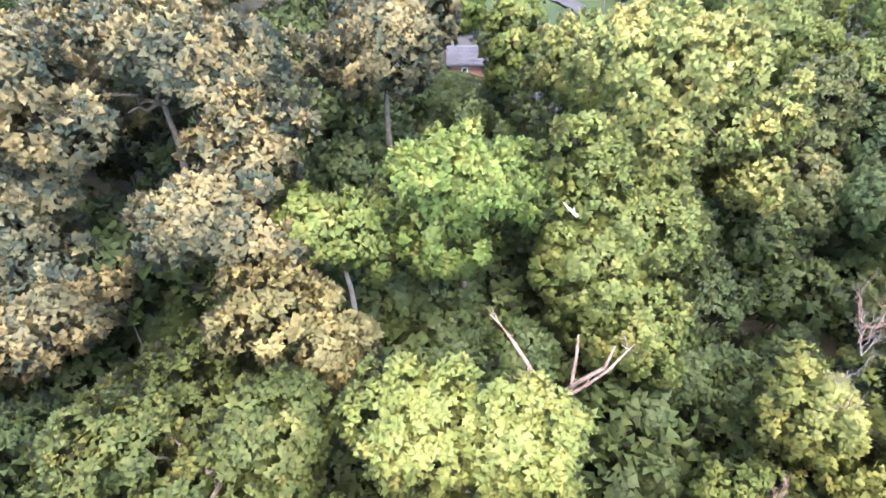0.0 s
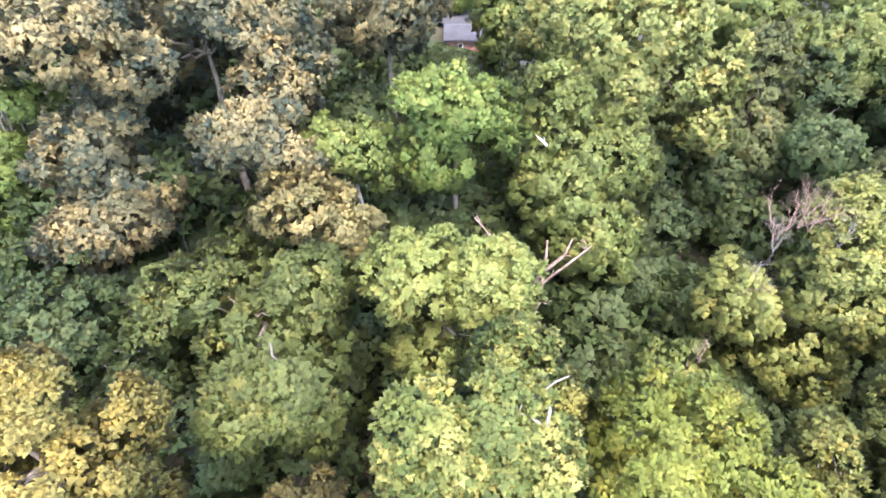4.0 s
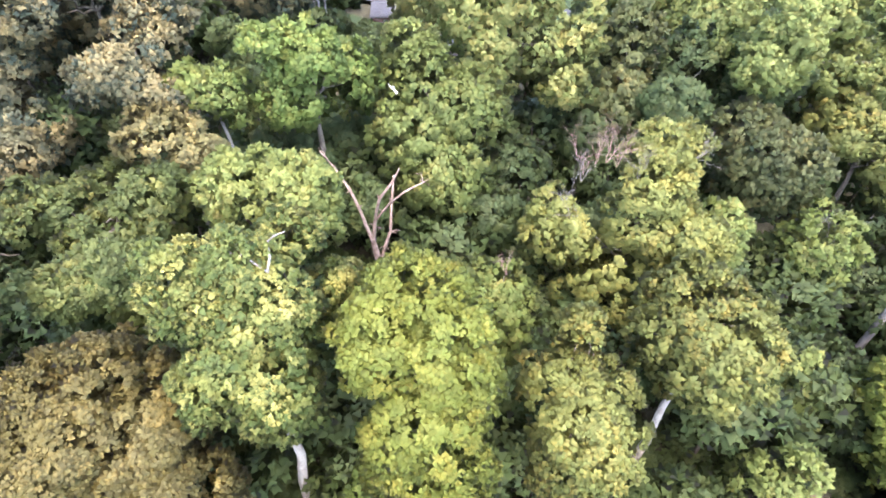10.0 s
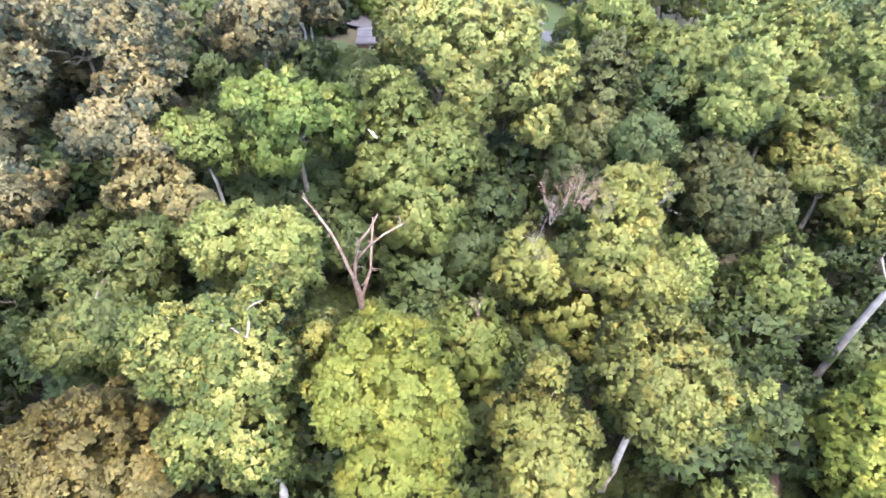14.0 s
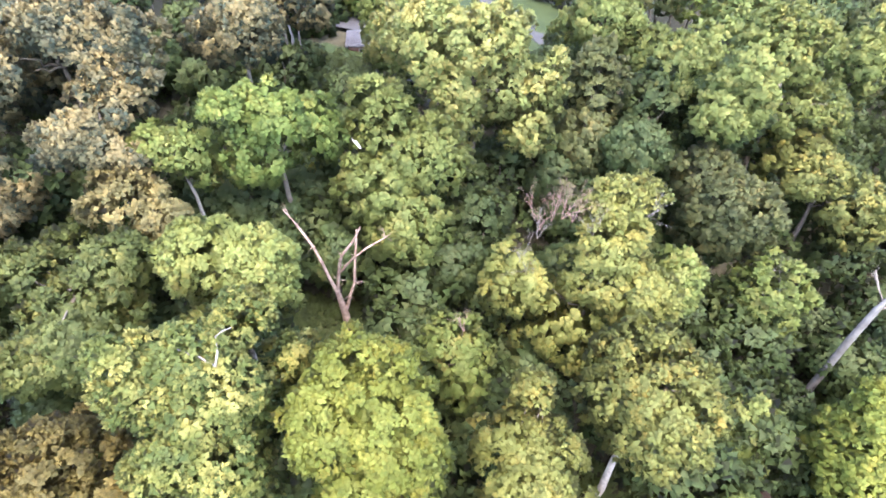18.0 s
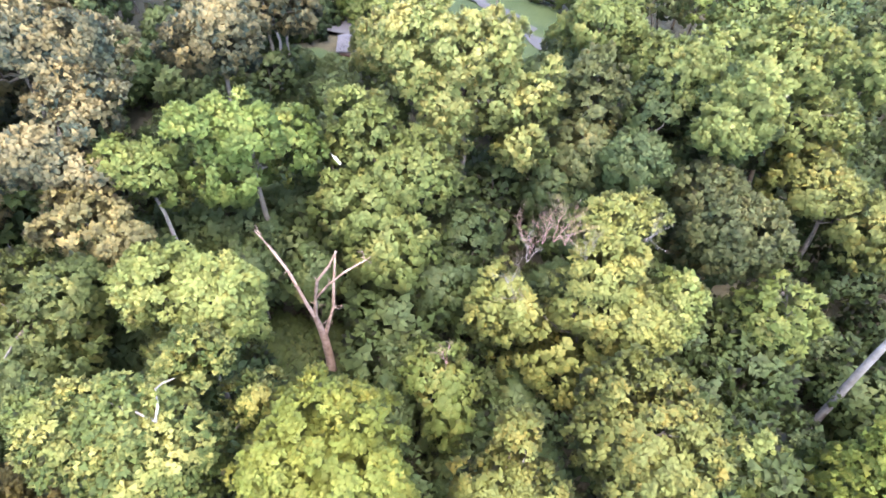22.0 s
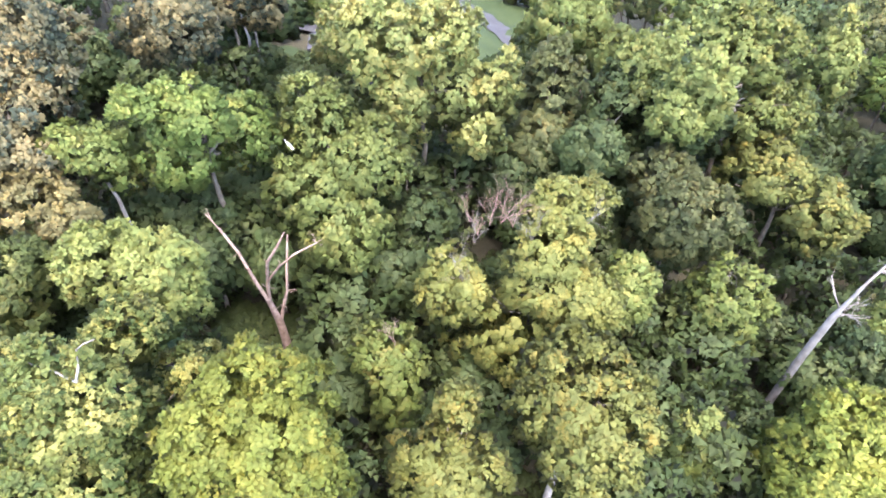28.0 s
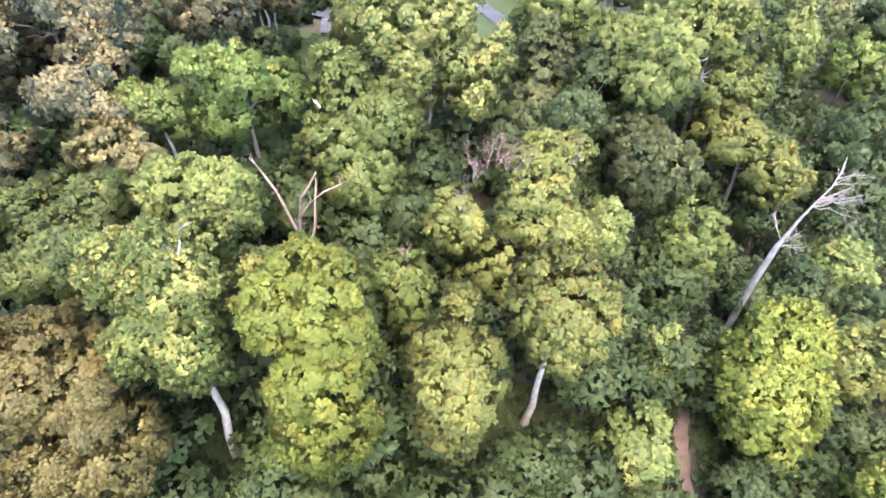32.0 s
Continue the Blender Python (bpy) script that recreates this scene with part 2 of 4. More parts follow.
def leaves(centres, lr, out, spray, per, rng, droop=0.25, full=1.0, slim=0.54):
    """Leaf blades, three corners each: on the upper and outer side of every bough sit rosettes of leaves at the tips of its twigs.
    Returns the corners, the way in which the foliage faces there, and the tint of its rosette."""
    up = np.array([0, 0, 1.0])
    k = np.repeat(np.arange(len(centres)), np.maximum(4, (full * 3.3 * (lr / spray) ** 2).astype(int)))
    n = len(k)
    d = unit(rng.normal(0, 1, (n, 3)) + 0.9 * out[k] + 0.45 * up)
    heart = centres[k] + d * (lr[k] * rng.uniform(0.68, 1.06, n))[:, None] * np.array([1, 1, 0.85])
    heart[:, 2] -= (0.05 + 0.35 * droop) * np.linalg.norm(heart[:, :2] - centres[k][:, :2], axis=1)
    axis = unit(0.7 * d + 0.45 * out[k] + rng.normal(0, 0.22, (n, 3)) + (0.35 - 0.5 * droop) * up)
    mood = 0.55 * rng.uniform(0, 1, n) + 0.45 * rng.uniform(0, 1, len(centres))[k]
    q = spray * rng.uniform(0.7, 1.2, n)
    s = np.repeat(np.arange(n), per)
    m = len(s)
    ray = unit(rng.normal(0, 1, (m, 3)) + 0.35 * axis[s])
    root = heart[s] + ray * (q[s] * rng.uniform(0.1, 1.0, m) ** 0.6 * 0.50)[:, None] + axis[s] * (0.15 * q[s])[:, None]
    way = unit(0.9 * ray + 0.35 * axis[s] + rng.normal(0, 0.4, (m, 3)) - 0.3 * droop * up)
    face = unit(0.40 * axis[s] + 0.35 * ray + 0.35 * d[s] + 0.65 * out[k[s]])
    side = unit(np.cross(way, axis[s] + 0.4 * ray + rng.normal(0, 0.3, (m, 3))))
    length = (q[s] * rng.uniform(0.65, 1.1, m))[:, None]
    v = np.stack([root + side * length * slim, root + way * length, root - side * length * slim], 1)
    return v.reshape(-1, 3), np.repeat(face, 3, 0), np.repeat(mood[s], 3)


def blades(v):
    return np.arange(len(v)).reshape(-1, 3)


COUNT = [0]
NAMED = []
# bough size, leaf length, fullness, widening towards the foot, droop, limbs
HABIT = {
    "maple": (1.14, 0.20, 1.0, 0.1, 0.2, 9), "maple_dull": (1.14, 0.20, 1.0, 0.1, 0.25, 8), "maple_dark": (1.29, 0.21, 0.9, 0.15, 0.3, 8),
    "maple_pale": (1.06, 0.19, 1.05, 0.1, 0.25, 9), "maple_bright": (0.99, 0.20, 1.1, 0.15, 0.3, 9), "maple_yellow": (1.03, 0.20, 1.0, 0.05, 0.3, 9),
    "sycamore": (1.33, 0.21, 0.9, -0.45, 0.35, 14), "poplar": (1.22, 0.20, 0.9, 0.1, 0.9, 10), "ash": (0.84, 0.18, 0.8, -0.1, 0.1, 12),
    "ash_yellow": (0.99, 0.19, 0.95, 0.05, 0.3, 14), "oak": (1.46, 0.21, 1.0, 0.0, 0.25, 10), "rust_oak": (1.07, 0.19, 1.0, 0.1, 0.25, 10),
    "elm": (1.06, 0.19, 1.0, 0.1, 0.25, 9),
    "elm_green": (1.06, 0.19, 1.0, 0.1, 0.25, 9),
    "brown_oak": (1.07, 0.19, 1.25, 0.1, 0.25, 10),
    "olive_oak": (1.29, 0.20, 1.15, -0.1, 0.15, 14),
}


def tree(kind, x, y, zc, r, c, leaf=0.18, pale=False, lean=(0, 0), group="canopy trees", lumps=()):
    """One tree: its trunk from the ground, limbs to its boughs, and a crown of leaf tufts centred at zc.
    lumps: where the crown is made of several masses, the place of each from the crown's middle, its half width and half height."""
    COUNT[0] += 1
    rng = np.random.default_rng(COUNT[0])
    size, _, full, shape, droop, limbs = HABIT[kind]
    NAMED.append((x, y, r))
    fx, fy = x + lean[0], y + lean[1]
    g = height_at(fx, fy)
    root = new(kind.split("_")[0] + "_tree" if "oak" not in kind else "oak_tree")
    root.location = (fx, fy, g - 0.1)
    tagged(root, LOOKS[kind], "tree", group)
    mid = np.array([x - fx, y - fy, zc - g + 0.1])
    if lumps:
        parts = []
        for a, (lx, ly, lz, wide, tall) in enumerate(lumps):
            at, rad, way = lobes_of(wide + 0.1, tall + 0.1, size * 0.8, rng, shape * 0.5)
            at = at + np.array([lx, ly, lz])
            for b, (mx, my, mz, mw, mt) in enumerate(lumps):
                if a != b:
                    away = (((at - np.array([mx, my, mz])) / np.array([mw, mw, mt])) ** 2).sum(1) > 0.5
                    at, rad, way = at[away], rad[away], way[away]
            parts.append((at, rad, way))
        centres, lr, out = (np.concatenate([p[i] for p in parts]) for i in range(3))
        out = unit(out + 1.3 * centres / np.array([r, r, c]))
    else:
        centres, lr, out = lobes_of(r, c, size, rng, shape)
    bark = WHITE_BARK if pale or kind == "sycamore" else RED_BARK if kind == "olive_oak" else BARK
    thick = min(0.05 * r + 0.007 * (zc - g) + 0.05, 0.4)
    top = Vector(mid) + Vector((0, 0, c * (0.1 if lumps else 0.45)))
    path = crooked((0, 0, 0), top, thick, thick * 0.3, rng, 8, 0.008)
    path[0] = (path[0][0], thick * 1.5)
    under("trunk", mesh_of("trunk", *tubes([path], 9), bark, True), root)
    for j in rng.choice(len(centres), min(limbs, len(centres)), replace=False):
        end = Vector(mid + centres[j] * 0.75)
        inside = [p for p, _ in path if mid[2] - 0.55 * c < p.z < max(end.z, mid[2])] or [path[-2][0]]
        start = inside[int(rng.integers(0, len(inside)))]
        limb = crooked(start, end, thick * 0.38, 0.03, rng, 5, 0.07)
        under("limb", mesh_of("limb", *tubes([limb], 6), BARK, True), root)
    v, f, g = leaves(centres + mid, lr, out, leaf, 10, rng, droop, full)
    inner = []
    for lx, ly, lz, wide, tall in lumps or [(0, 0, 0, r, c)]:
        n = int(5 * full * (wide * wide + 2 * wide * tall) / 3) + 3
        inner.append(unit(rng.normal(0, 1, (n, 3))) * rng.uniform(0.25, 0.72, (n, 1)) * np.array([wide, wide, tall]) + mid + np.array([lx, ly, lz]))
    inner = np.concatenate(inner)
    n = len(inner)
    u, e, h = leaves(inner, np.full(n, 0.6), unit(inner - mid), leaf * 1.4, 5, rng)
    v, f, g = np.concatenate([v, u]), np.concatenate([f, e]), np.concatenate([g, h])
    under("crown", mesh_of("crown", v, blades(v), LEAF[kind], soft=f, tint=g), root)
    return root


# ---- ground
def floor_at(x, y):
    """The height of the ground's surface with its small swells."""
    return height_at(x, y) + 0.25 * math.sin(x * 0.7 + 1.3 * math.sin(y * 0.4)) * math.cos(y * 0.6) * (math.hypot(x - 15, y - 20) < 120)


def sheet(name, xs, ys, lift, material):
    X, Y = np.meshgrid(xs, ys)
    Z = 7.7 - 9.5 * np.tanh(X / 48) + 10.5 * np.tanh(Y / 62) + lift
    Z += 0.25 * np.sin(X * 0.7 + 1.3 * np.sin(Y * 0.4)) * np.cos(Y * 0.6) * (np.hypot(X - 15, Y - 20) < 120)
    v = np.stack([X.ravel(), Y.ravel(), Z.ravel()], 1)
    w, i = len(xs), np.arange(len(ys) - 1)[:, None] * len(xs) + np.arange(len(xs) - 1)[None]
    f = np.stack([i, i + 1, i + w + 1, i + w], -1).reshape(-1, 4)
    return new(name, mesh_of(name, v, f, material, True))


far = [-4000, -1500, -600, -250]
tagged(sheet("ground", far + list(np.arange(-130, 165, 2.0)) + [260, 600, 1500, 4000], far + list(np.arange(-100, 165, 2.0)) + [260, 600, 1500, 4000], 0.0, SHADE_SOIL),
       "brown leaf-littered forest floor on a slope, darkened for tree shade", "ground", kind="structure")

# ---- canopy trees
tree('sycamore', 2.6, 1.6, 25.1, 5.0, 5.2, leaf=0.19, lean=(-0.1, -1.2), lumps=[(-2.5, -0.4, 1.8, 1.9, 2.6), (0.8, 4.0, 1.7, 1.7, 1.4), (-0.2, 0.1, 3.3, 1.5, 1.5), (0.6, 0.5, 0.2, 2.0, 3.0), (-1.3, -2.7, -0.7, 1.9, 1.9), (1.0, -2.4, -2.8, 2.0, 2.8), (2.9, 4.0, -2.9, 1.6, 3.1), (-0.4, -1.1, 0.2, 1.7, 2.9)])
tree('maple_bright', 9.7, 1.0, 21.3, 4.8, 9.1, leaf=0.19, lumps=[(-0.6, 2.1, 2.4, 3.3, 3.3), (1.6, -0.2, 1.4, 2.5, 4.1), (-1.7, -0.4, 3.1, 1.9, 3.0), (0.2, -1.9, -4.4, 3.2, 6.1)])
tree('maple_yellow', 18.6, 1.9, 16.8, 4.3, 7.2, leaf=0.22, lumps=[(0.6, 4.2, 2.5, 1.4, 1.4), (-0.1, 1.5, 0.7, 3.1, 1.9), (0.1, -1.9, 0.9, 2.9, 1.9), (-0.1, -1.1, -3.3, 2.4, 4.8)])
tree('maple_yellow', 26.4, 6.1, 18.8, 4.7, 3.9, leaf=0.24, pale=True, lean=(-1.5, -0.8), lumps=[(0.4, 1.5, 0.5, 3.6, 2.2), (0.5, -1.7, 0.8, 2.8, 1.8), (-1.2, 0.8, -1.7, 2.3, 2.7), (-0.6, -2.2, -0.8, 2.1, 1.3)])
tree('maple_dull', 37.1, 9.6, 8.6, 2.6, 4.0, leaf=0.32)
tree('ash', 14.8, 11.4, 15.8, 3.0, 4.5, leaf=0.25, lumps=[(-0.3, 0.7, 0.8, 2.5, 1.5), (0.6, -1.5, -1.8, 1.6, 3.3)])
tree('ash_yellow', 25.3, 17.1, 17.9, 6.9, 5.3, leaf=0.28, lumps=[(-6.0, -0.4, 0.3, 2.5, 3.2), (1.1, 3.4, 4.5, 2.1, 2.1), (4.5, 5.7, 4.0, 1.9, 1.2), (1.1, 0.5, 3.2, 2.7, 2.4), (1.7, -0.4, 0.2, 4.1, 2.6), (-1.7, -1.0, -3.7, 4.3, 2.7), (3.3, -3.4, 1.9, 1.8, 1.4)])
tree('maple', 1.3, 23.7, 26.8, 5.2, 4.2, leaf=0.28, lumps=[(-0.0, -0.8, 1.9, 2.7, 2.2), (-2.3, -3.0, 3.8, 1.3, 0.9), (2.3, 2.9, -1.7, 2.6, 3.0), (-1.8, -1.3, -1.4, 2.5, 1.8)])
tree('ash', -5.5, 21.2, 26.8, 2.7, 2.6, leaf=0.28, pale=True, lean=(1.6, -0.3), lumps=[(-0.9, -0.1, 0.5, 2.1, 1.3), (1.3, 0.1, -0.6, 1.8, 2.1)])
tree('maple_dull', 10.3, 25.1, 21.9, 6.0, 5.8, leaf=0.29, lumps=[(-1.7, 3.2, 3.4, 2.8, 3.5), (1.9, 1.9, 0.9, 3.9, 3.1), (-2.1, -0.9, -0.1, 3.2, 2.5), (0.3, -2.9, -2.5, 3.9, 2.4)])
tree('maple_dark', 15.2, 23.1, 16.1, 4.9, 3.6, leaf=0.30, lumps=[(1.5, 2.4, 0.8, 2.9, 3.1), (-0.9, -1.5, -0.5, 3.6, 2.3)])
tree('poplar', 16.8, 36.2, 26.6, 8.8, 6.3, leaf=0.34, lumps=[(-3.6, -0.5, 2.6, 4.0, 3.8), (1.4, 1.0, 2.3, 4.0, 2.8), (3.2, 0.7, -3.1, 3.2, 4.1), (7.0, -0.2, -2.4, 1.9, 3.3), (-1.7, -2.8, -2.8, 2.4, 3.8), (5.0, -3.8, -4.8, 2.4, 1.5), (-8.0, 4.9, 0.6, 2.2, 2.9)])
tree('elm_green', -9.5, 10.9, 23.0, 6.5, 3.2, leaf=0.26, lumps=[(-2.1, 4.0, -1.1, 3.4, 2.1), (-3.6, 0.3, 1.1, 2.6, 1.6), (3.0, 1.0, 0.9, 2.3, 2.6), (1.5, -1.4, -0.4, 3.5, 2.2), (1.3, -5.9, 0.8, 2.0, 1.2), (4.0, -5.8, 0.7, 1.4, 2.7)])
tree('maple_pale', 0.5, 10.9, 23.8, 4.0, 3.9, leaf=0.23, lumps=[(-1.4, 0.7, 1.7, 2.4, 2.1), (2.3, -0.5, 1.4, 2.3, 3.0), (-0.8, -0.2, -2.8, 2.5, 1.5)])
tree('rust_oak', -6.1, 16.0, 25.4, 3.6, 1.9, leaf=0.26, lumps=[(-1.4, 0.8, 0.5, 2.5, 1.5), (1.7, -0.8, 0.1, 1.6, 1.0), (1.6, -1.0, -1.3, 1.7, 1.0)])
tree('brown_oak', -3.4, -3.0, 21.9, 5.9, 3.8, leaf=0.19, lumps=[(-1.6, 2.2, 1.6, 3.0, 1.9), (-1.9, -0.7, 1.2, 2.9, 1.8), (1.4, -0.1, 0.1, 2.0, 1.3), (-0.1, 1.5, 0.4, 3.7, 2.3), (1.8, -2.2, -2.1, 3.9, 2.4)])
tree('olive_oak', -11.8, 0.3, 28.0, 3.6, 2.9, leaf=0.19, lean=(-1.0, -1.6), lumps=[(-1.4, 1.1, 1.7, 2.1, 1.6), (0.8, 1.9, -0.8, 1.7, 1.0), (0.1, -1.6, -0.3, 2.5, 1.6), (1.5, -0.2, -2.0, 1.4, 1.3)])
tree('oak', -9.8, 21.5, 28.7, 4.2, 3.4, leaf=0.29, lumps=[(0.4, 2.1, 1.0, 2.7, 2.7), (-1.5, -1.7, -0.2, 2.2, 1.8), (1.2, -1.8, -1.7, 2.0, 2.0)])
tree('oak', -15.0, 27.8, 32.0, 7.0, 3.5, leaf=0.32, lumps=[(-2.6, 3.1, -0.8, 4.1, 2.6), (3.9, -0.1, 0.4, 3.6, 2.3), (-3.0, -4.4, -1.0, 2.9, 1.8), (1.9, -1.4, 1.9, 3.0, 2.2)])
tree('oak', -3.9, 35.7, 30.2, 4.4, 3.6, leaf=0.34, lumps=[(1.0, -0.9, 1.5, 2.6, 2.1), (-0.4, 0.4, -0.6, 4.0, 3.1)])
tree('oak', -20.9, 22.8, 33.5, 3.7, 2.3, leaf=0.32)
tree('oak', -20.6, 22.0, 26.1, 3.9, 4.0, leaf=0.33, lumps=[(-1.1, -0.3, 0.5, 3.1, 2.3), (1.2, -0.9, -2.6, 2.9, 2.1), (0.2, 1.9, 2.8, 2.4, 2.0)])
tree('oak', -20.6, 18.5, 23.2, 3.4, 2.1, leaf=0.32)
tree('maple', -28.0, 23.1, 25.2, 3.9, 7.6, leaf=0.36, lumps=[(1.2, 2.2, 4.9, 2.1, 4.2), (-0.2, 0.1, -1.4, 2.2, 3.1), (-0.8, -1.7, -2.5, 2.4, 3.9)])
tree('elm', 39.0, 27.2, 17.5, 5.2, 4.7, leaf=0.36, lumps=[(0.3, -1.6, -0.5, 4.1, 4.4), (-0.6, 2.8, 0.9, 3.1, 3.1)])
tree('ash', 42.0, 19.6, 11.4, 3.2, 5.4, leaf=0.36)
tree('maple_bright', 44.0, 5.2, 11.5, 4.7, 5.9, leaf=0.32, lumps=[(1.1, 1.8, 3.5, 3.1, 2.1), (-0.7, 2.0, -0.3, 2.7, 3.4), (0.1, -1.8, -3.1, 3.5, 3.8), (-0.4, -0.7, 0.4, 3.8, 2.4)])
tree('maple_yellow', 53.1, 7.9, 10.0, 3.5, 4.0, leaf=0.36)
tree('maple_pale', 47.7, 39.0, 22.9, 9.9, 6.6, leaf=0.36, lumps=[(0.9, 3.2, 3.0, 4.4, 3.5), (-6.3, -5.4, 2.4, 2.9, 3.6), (3.9, 1.0, -3.9, 4.6, 3.9), (-8.5, -6.6, 0.7, 2.3, 2.3)])
tree('maple_yellow', 51.7, 32.1, 15.8, 5.7, 4.2, leaf=0.36, lumps=[(-1.4, 1.8, 0.8, 3.9, 2.8), (2.4, -3.1, -1.3, 3.0, 3.3)])
tree('maple_pale', 65.4, 52.6, 19.3, 3.1, 5.7, leaf=0.36)
tree('elm', 29.0, 38.7, 19.1, 5.1, 7.3, leaf=0.36, lumps=[(0.6, 2.9, 1.8, 3.0, 6.1), (-0.5, -2.3, -1.4, 3.4, 3.4)])
tree('maple_dull', 40.2, 48.6, 21.7, 7.4, 4.1, leaf=0.36, lumps=[(-0.3, 3.0, -0.5, 4.7, 2.9), (0.6, -5.7, 0.9, 3.4, 3.5)])
tree('maple_dark', 35.4, 39.0, 19.4, 7.8, 4.1, leaf=0.36, lumps=[(1.6, 3.2, -0.1, 4.4, 4.1), (-2.8, -5.8, 0.2, 3.3, 2.5)])
tree('maple_dark', 25.1, 35.4, 15.6, 3.3, 3.5, leaf=0.36)
tree('maple_dull', 34.1, 56.7, 23.4, 4.7, 2.9, leaf=0.36)
# Added fillers between crowns; their dark leaf colour stands for shade.
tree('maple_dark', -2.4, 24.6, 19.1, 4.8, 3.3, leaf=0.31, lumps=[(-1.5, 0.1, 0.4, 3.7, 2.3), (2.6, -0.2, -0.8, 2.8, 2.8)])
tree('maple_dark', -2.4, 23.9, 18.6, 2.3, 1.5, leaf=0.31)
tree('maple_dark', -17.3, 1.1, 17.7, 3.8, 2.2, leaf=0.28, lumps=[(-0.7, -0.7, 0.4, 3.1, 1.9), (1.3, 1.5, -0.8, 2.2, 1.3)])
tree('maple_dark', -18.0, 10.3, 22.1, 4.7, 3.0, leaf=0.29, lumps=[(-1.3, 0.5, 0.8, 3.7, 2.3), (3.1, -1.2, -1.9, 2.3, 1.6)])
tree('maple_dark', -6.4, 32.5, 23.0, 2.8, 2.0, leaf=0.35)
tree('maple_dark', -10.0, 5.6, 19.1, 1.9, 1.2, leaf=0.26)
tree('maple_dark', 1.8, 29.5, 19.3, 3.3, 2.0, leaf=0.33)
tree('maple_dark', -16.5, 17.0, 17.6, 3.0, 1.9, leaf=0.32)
# lower storey; dark maples fill gaps, with shade put into their leaf colour
tree('maple_dull', 33.4, 19.7, 14.0, 2.3, 4.1, leaf=0.38)
tree('maple_dull', 35.3, 64.7, 18.0, 6.6, 5.1, leaf=0.42)
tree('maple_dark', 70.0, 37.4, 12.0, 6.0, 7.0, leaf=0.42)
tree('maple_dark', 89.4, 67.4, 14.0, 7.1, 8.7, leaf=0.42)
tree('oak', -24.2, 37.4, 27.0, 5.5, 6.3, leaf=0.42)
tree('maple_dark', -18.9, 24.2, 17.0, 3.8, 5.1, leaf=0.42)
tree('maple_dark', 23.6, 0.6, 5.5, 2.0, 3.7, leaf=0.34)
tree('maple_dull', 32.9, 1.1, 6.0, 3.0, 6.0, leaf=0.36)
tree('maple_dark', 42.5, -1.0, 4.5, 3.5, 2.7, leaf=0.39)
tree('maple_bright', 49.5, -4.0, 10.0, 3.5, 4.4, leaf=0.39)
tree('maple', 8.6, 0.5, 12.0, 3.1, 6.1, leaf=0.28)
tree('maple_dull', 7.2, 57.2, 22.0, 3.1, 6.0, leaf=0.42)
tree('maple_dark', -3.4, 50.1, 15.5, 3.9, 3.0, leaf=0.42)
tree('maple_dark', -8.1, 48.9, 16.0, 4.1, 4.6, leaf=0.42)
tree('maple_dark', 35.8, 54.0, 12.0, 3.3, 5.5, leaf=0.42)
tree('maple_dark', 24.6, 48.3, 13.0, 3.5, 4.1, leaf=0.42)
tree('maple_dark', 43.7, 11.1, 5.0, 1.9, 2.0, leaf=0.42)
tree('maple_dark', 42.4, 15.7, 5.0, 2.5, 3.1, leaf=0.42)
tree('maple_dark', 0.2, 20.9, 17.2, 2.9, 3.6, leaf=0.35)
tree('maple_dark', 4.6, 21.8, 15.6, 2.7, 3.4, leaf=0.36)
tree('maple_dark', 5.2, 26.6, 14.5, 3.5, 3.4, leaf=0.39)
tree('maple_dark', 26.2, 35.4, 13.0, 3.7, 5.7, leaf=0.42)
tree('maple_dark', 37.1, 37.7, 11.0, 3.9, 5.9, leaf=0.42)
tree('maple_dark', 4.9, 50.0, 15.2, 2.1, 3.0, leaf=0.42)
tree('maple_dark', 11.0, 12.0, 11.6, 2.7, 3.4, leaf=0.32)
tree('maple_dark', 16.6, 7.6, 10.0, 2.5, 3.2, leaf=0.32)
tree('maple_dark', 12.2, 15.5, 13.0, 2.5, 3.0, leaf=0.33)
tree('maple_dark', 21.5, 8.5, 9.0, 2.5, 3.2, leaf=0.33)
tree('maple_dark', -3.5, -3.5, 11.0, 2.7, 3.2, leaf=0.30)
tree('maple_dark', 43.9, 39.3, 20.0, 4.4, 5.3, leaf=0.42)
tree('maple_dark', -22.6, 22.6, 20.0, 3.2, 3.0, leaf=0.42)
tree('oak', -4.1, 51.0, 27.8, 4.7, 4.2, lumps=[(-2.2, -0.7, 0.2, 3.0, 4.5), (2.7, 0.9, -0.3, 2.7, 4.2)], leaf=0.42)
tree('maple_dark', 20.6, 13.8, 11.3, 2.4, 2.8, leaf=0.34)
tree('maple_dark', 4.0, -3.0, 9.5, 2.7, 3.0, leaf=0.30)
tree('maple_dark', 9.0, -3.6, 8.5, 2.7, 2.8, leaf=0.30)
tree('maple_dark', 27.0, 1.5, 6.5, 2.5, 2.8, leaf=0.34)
tree('maple', 2.2, 77.0, 19.5, 3.6, 4.5, leaf=0.42)
tree('maple_dark', -24.0, 14.0, 17.5, 3.6, 3.9, leaf=0.40)
tree('maple_dark', -29.0, 20.0, 19.5, 3.6, 3.9, leaf=0.42)
tree('maple', -33.7, 27.1, 20.0, 3.1, 5.4, leaf=0.42)
tree('maple', 49.5, 0.5, 4.0, 2.7, 2.1, leaf=0.42)
tree('ash', -5.2, 57.5, 28.0, 2.4, 3.0, pale=True, leaf=0.42)
tree('ash', -4.4, 58.6, 27.0, 1.6, 2.1, pale=True, leaf=0.42)
tree('maple_dark', 53.0, 17.0, 8.0, 3.3, 3.9, leaf=0.42)
tree('maple_dark', 57.5, 13.0, 8.0, 3.3, 3.9, leaf=0.42)
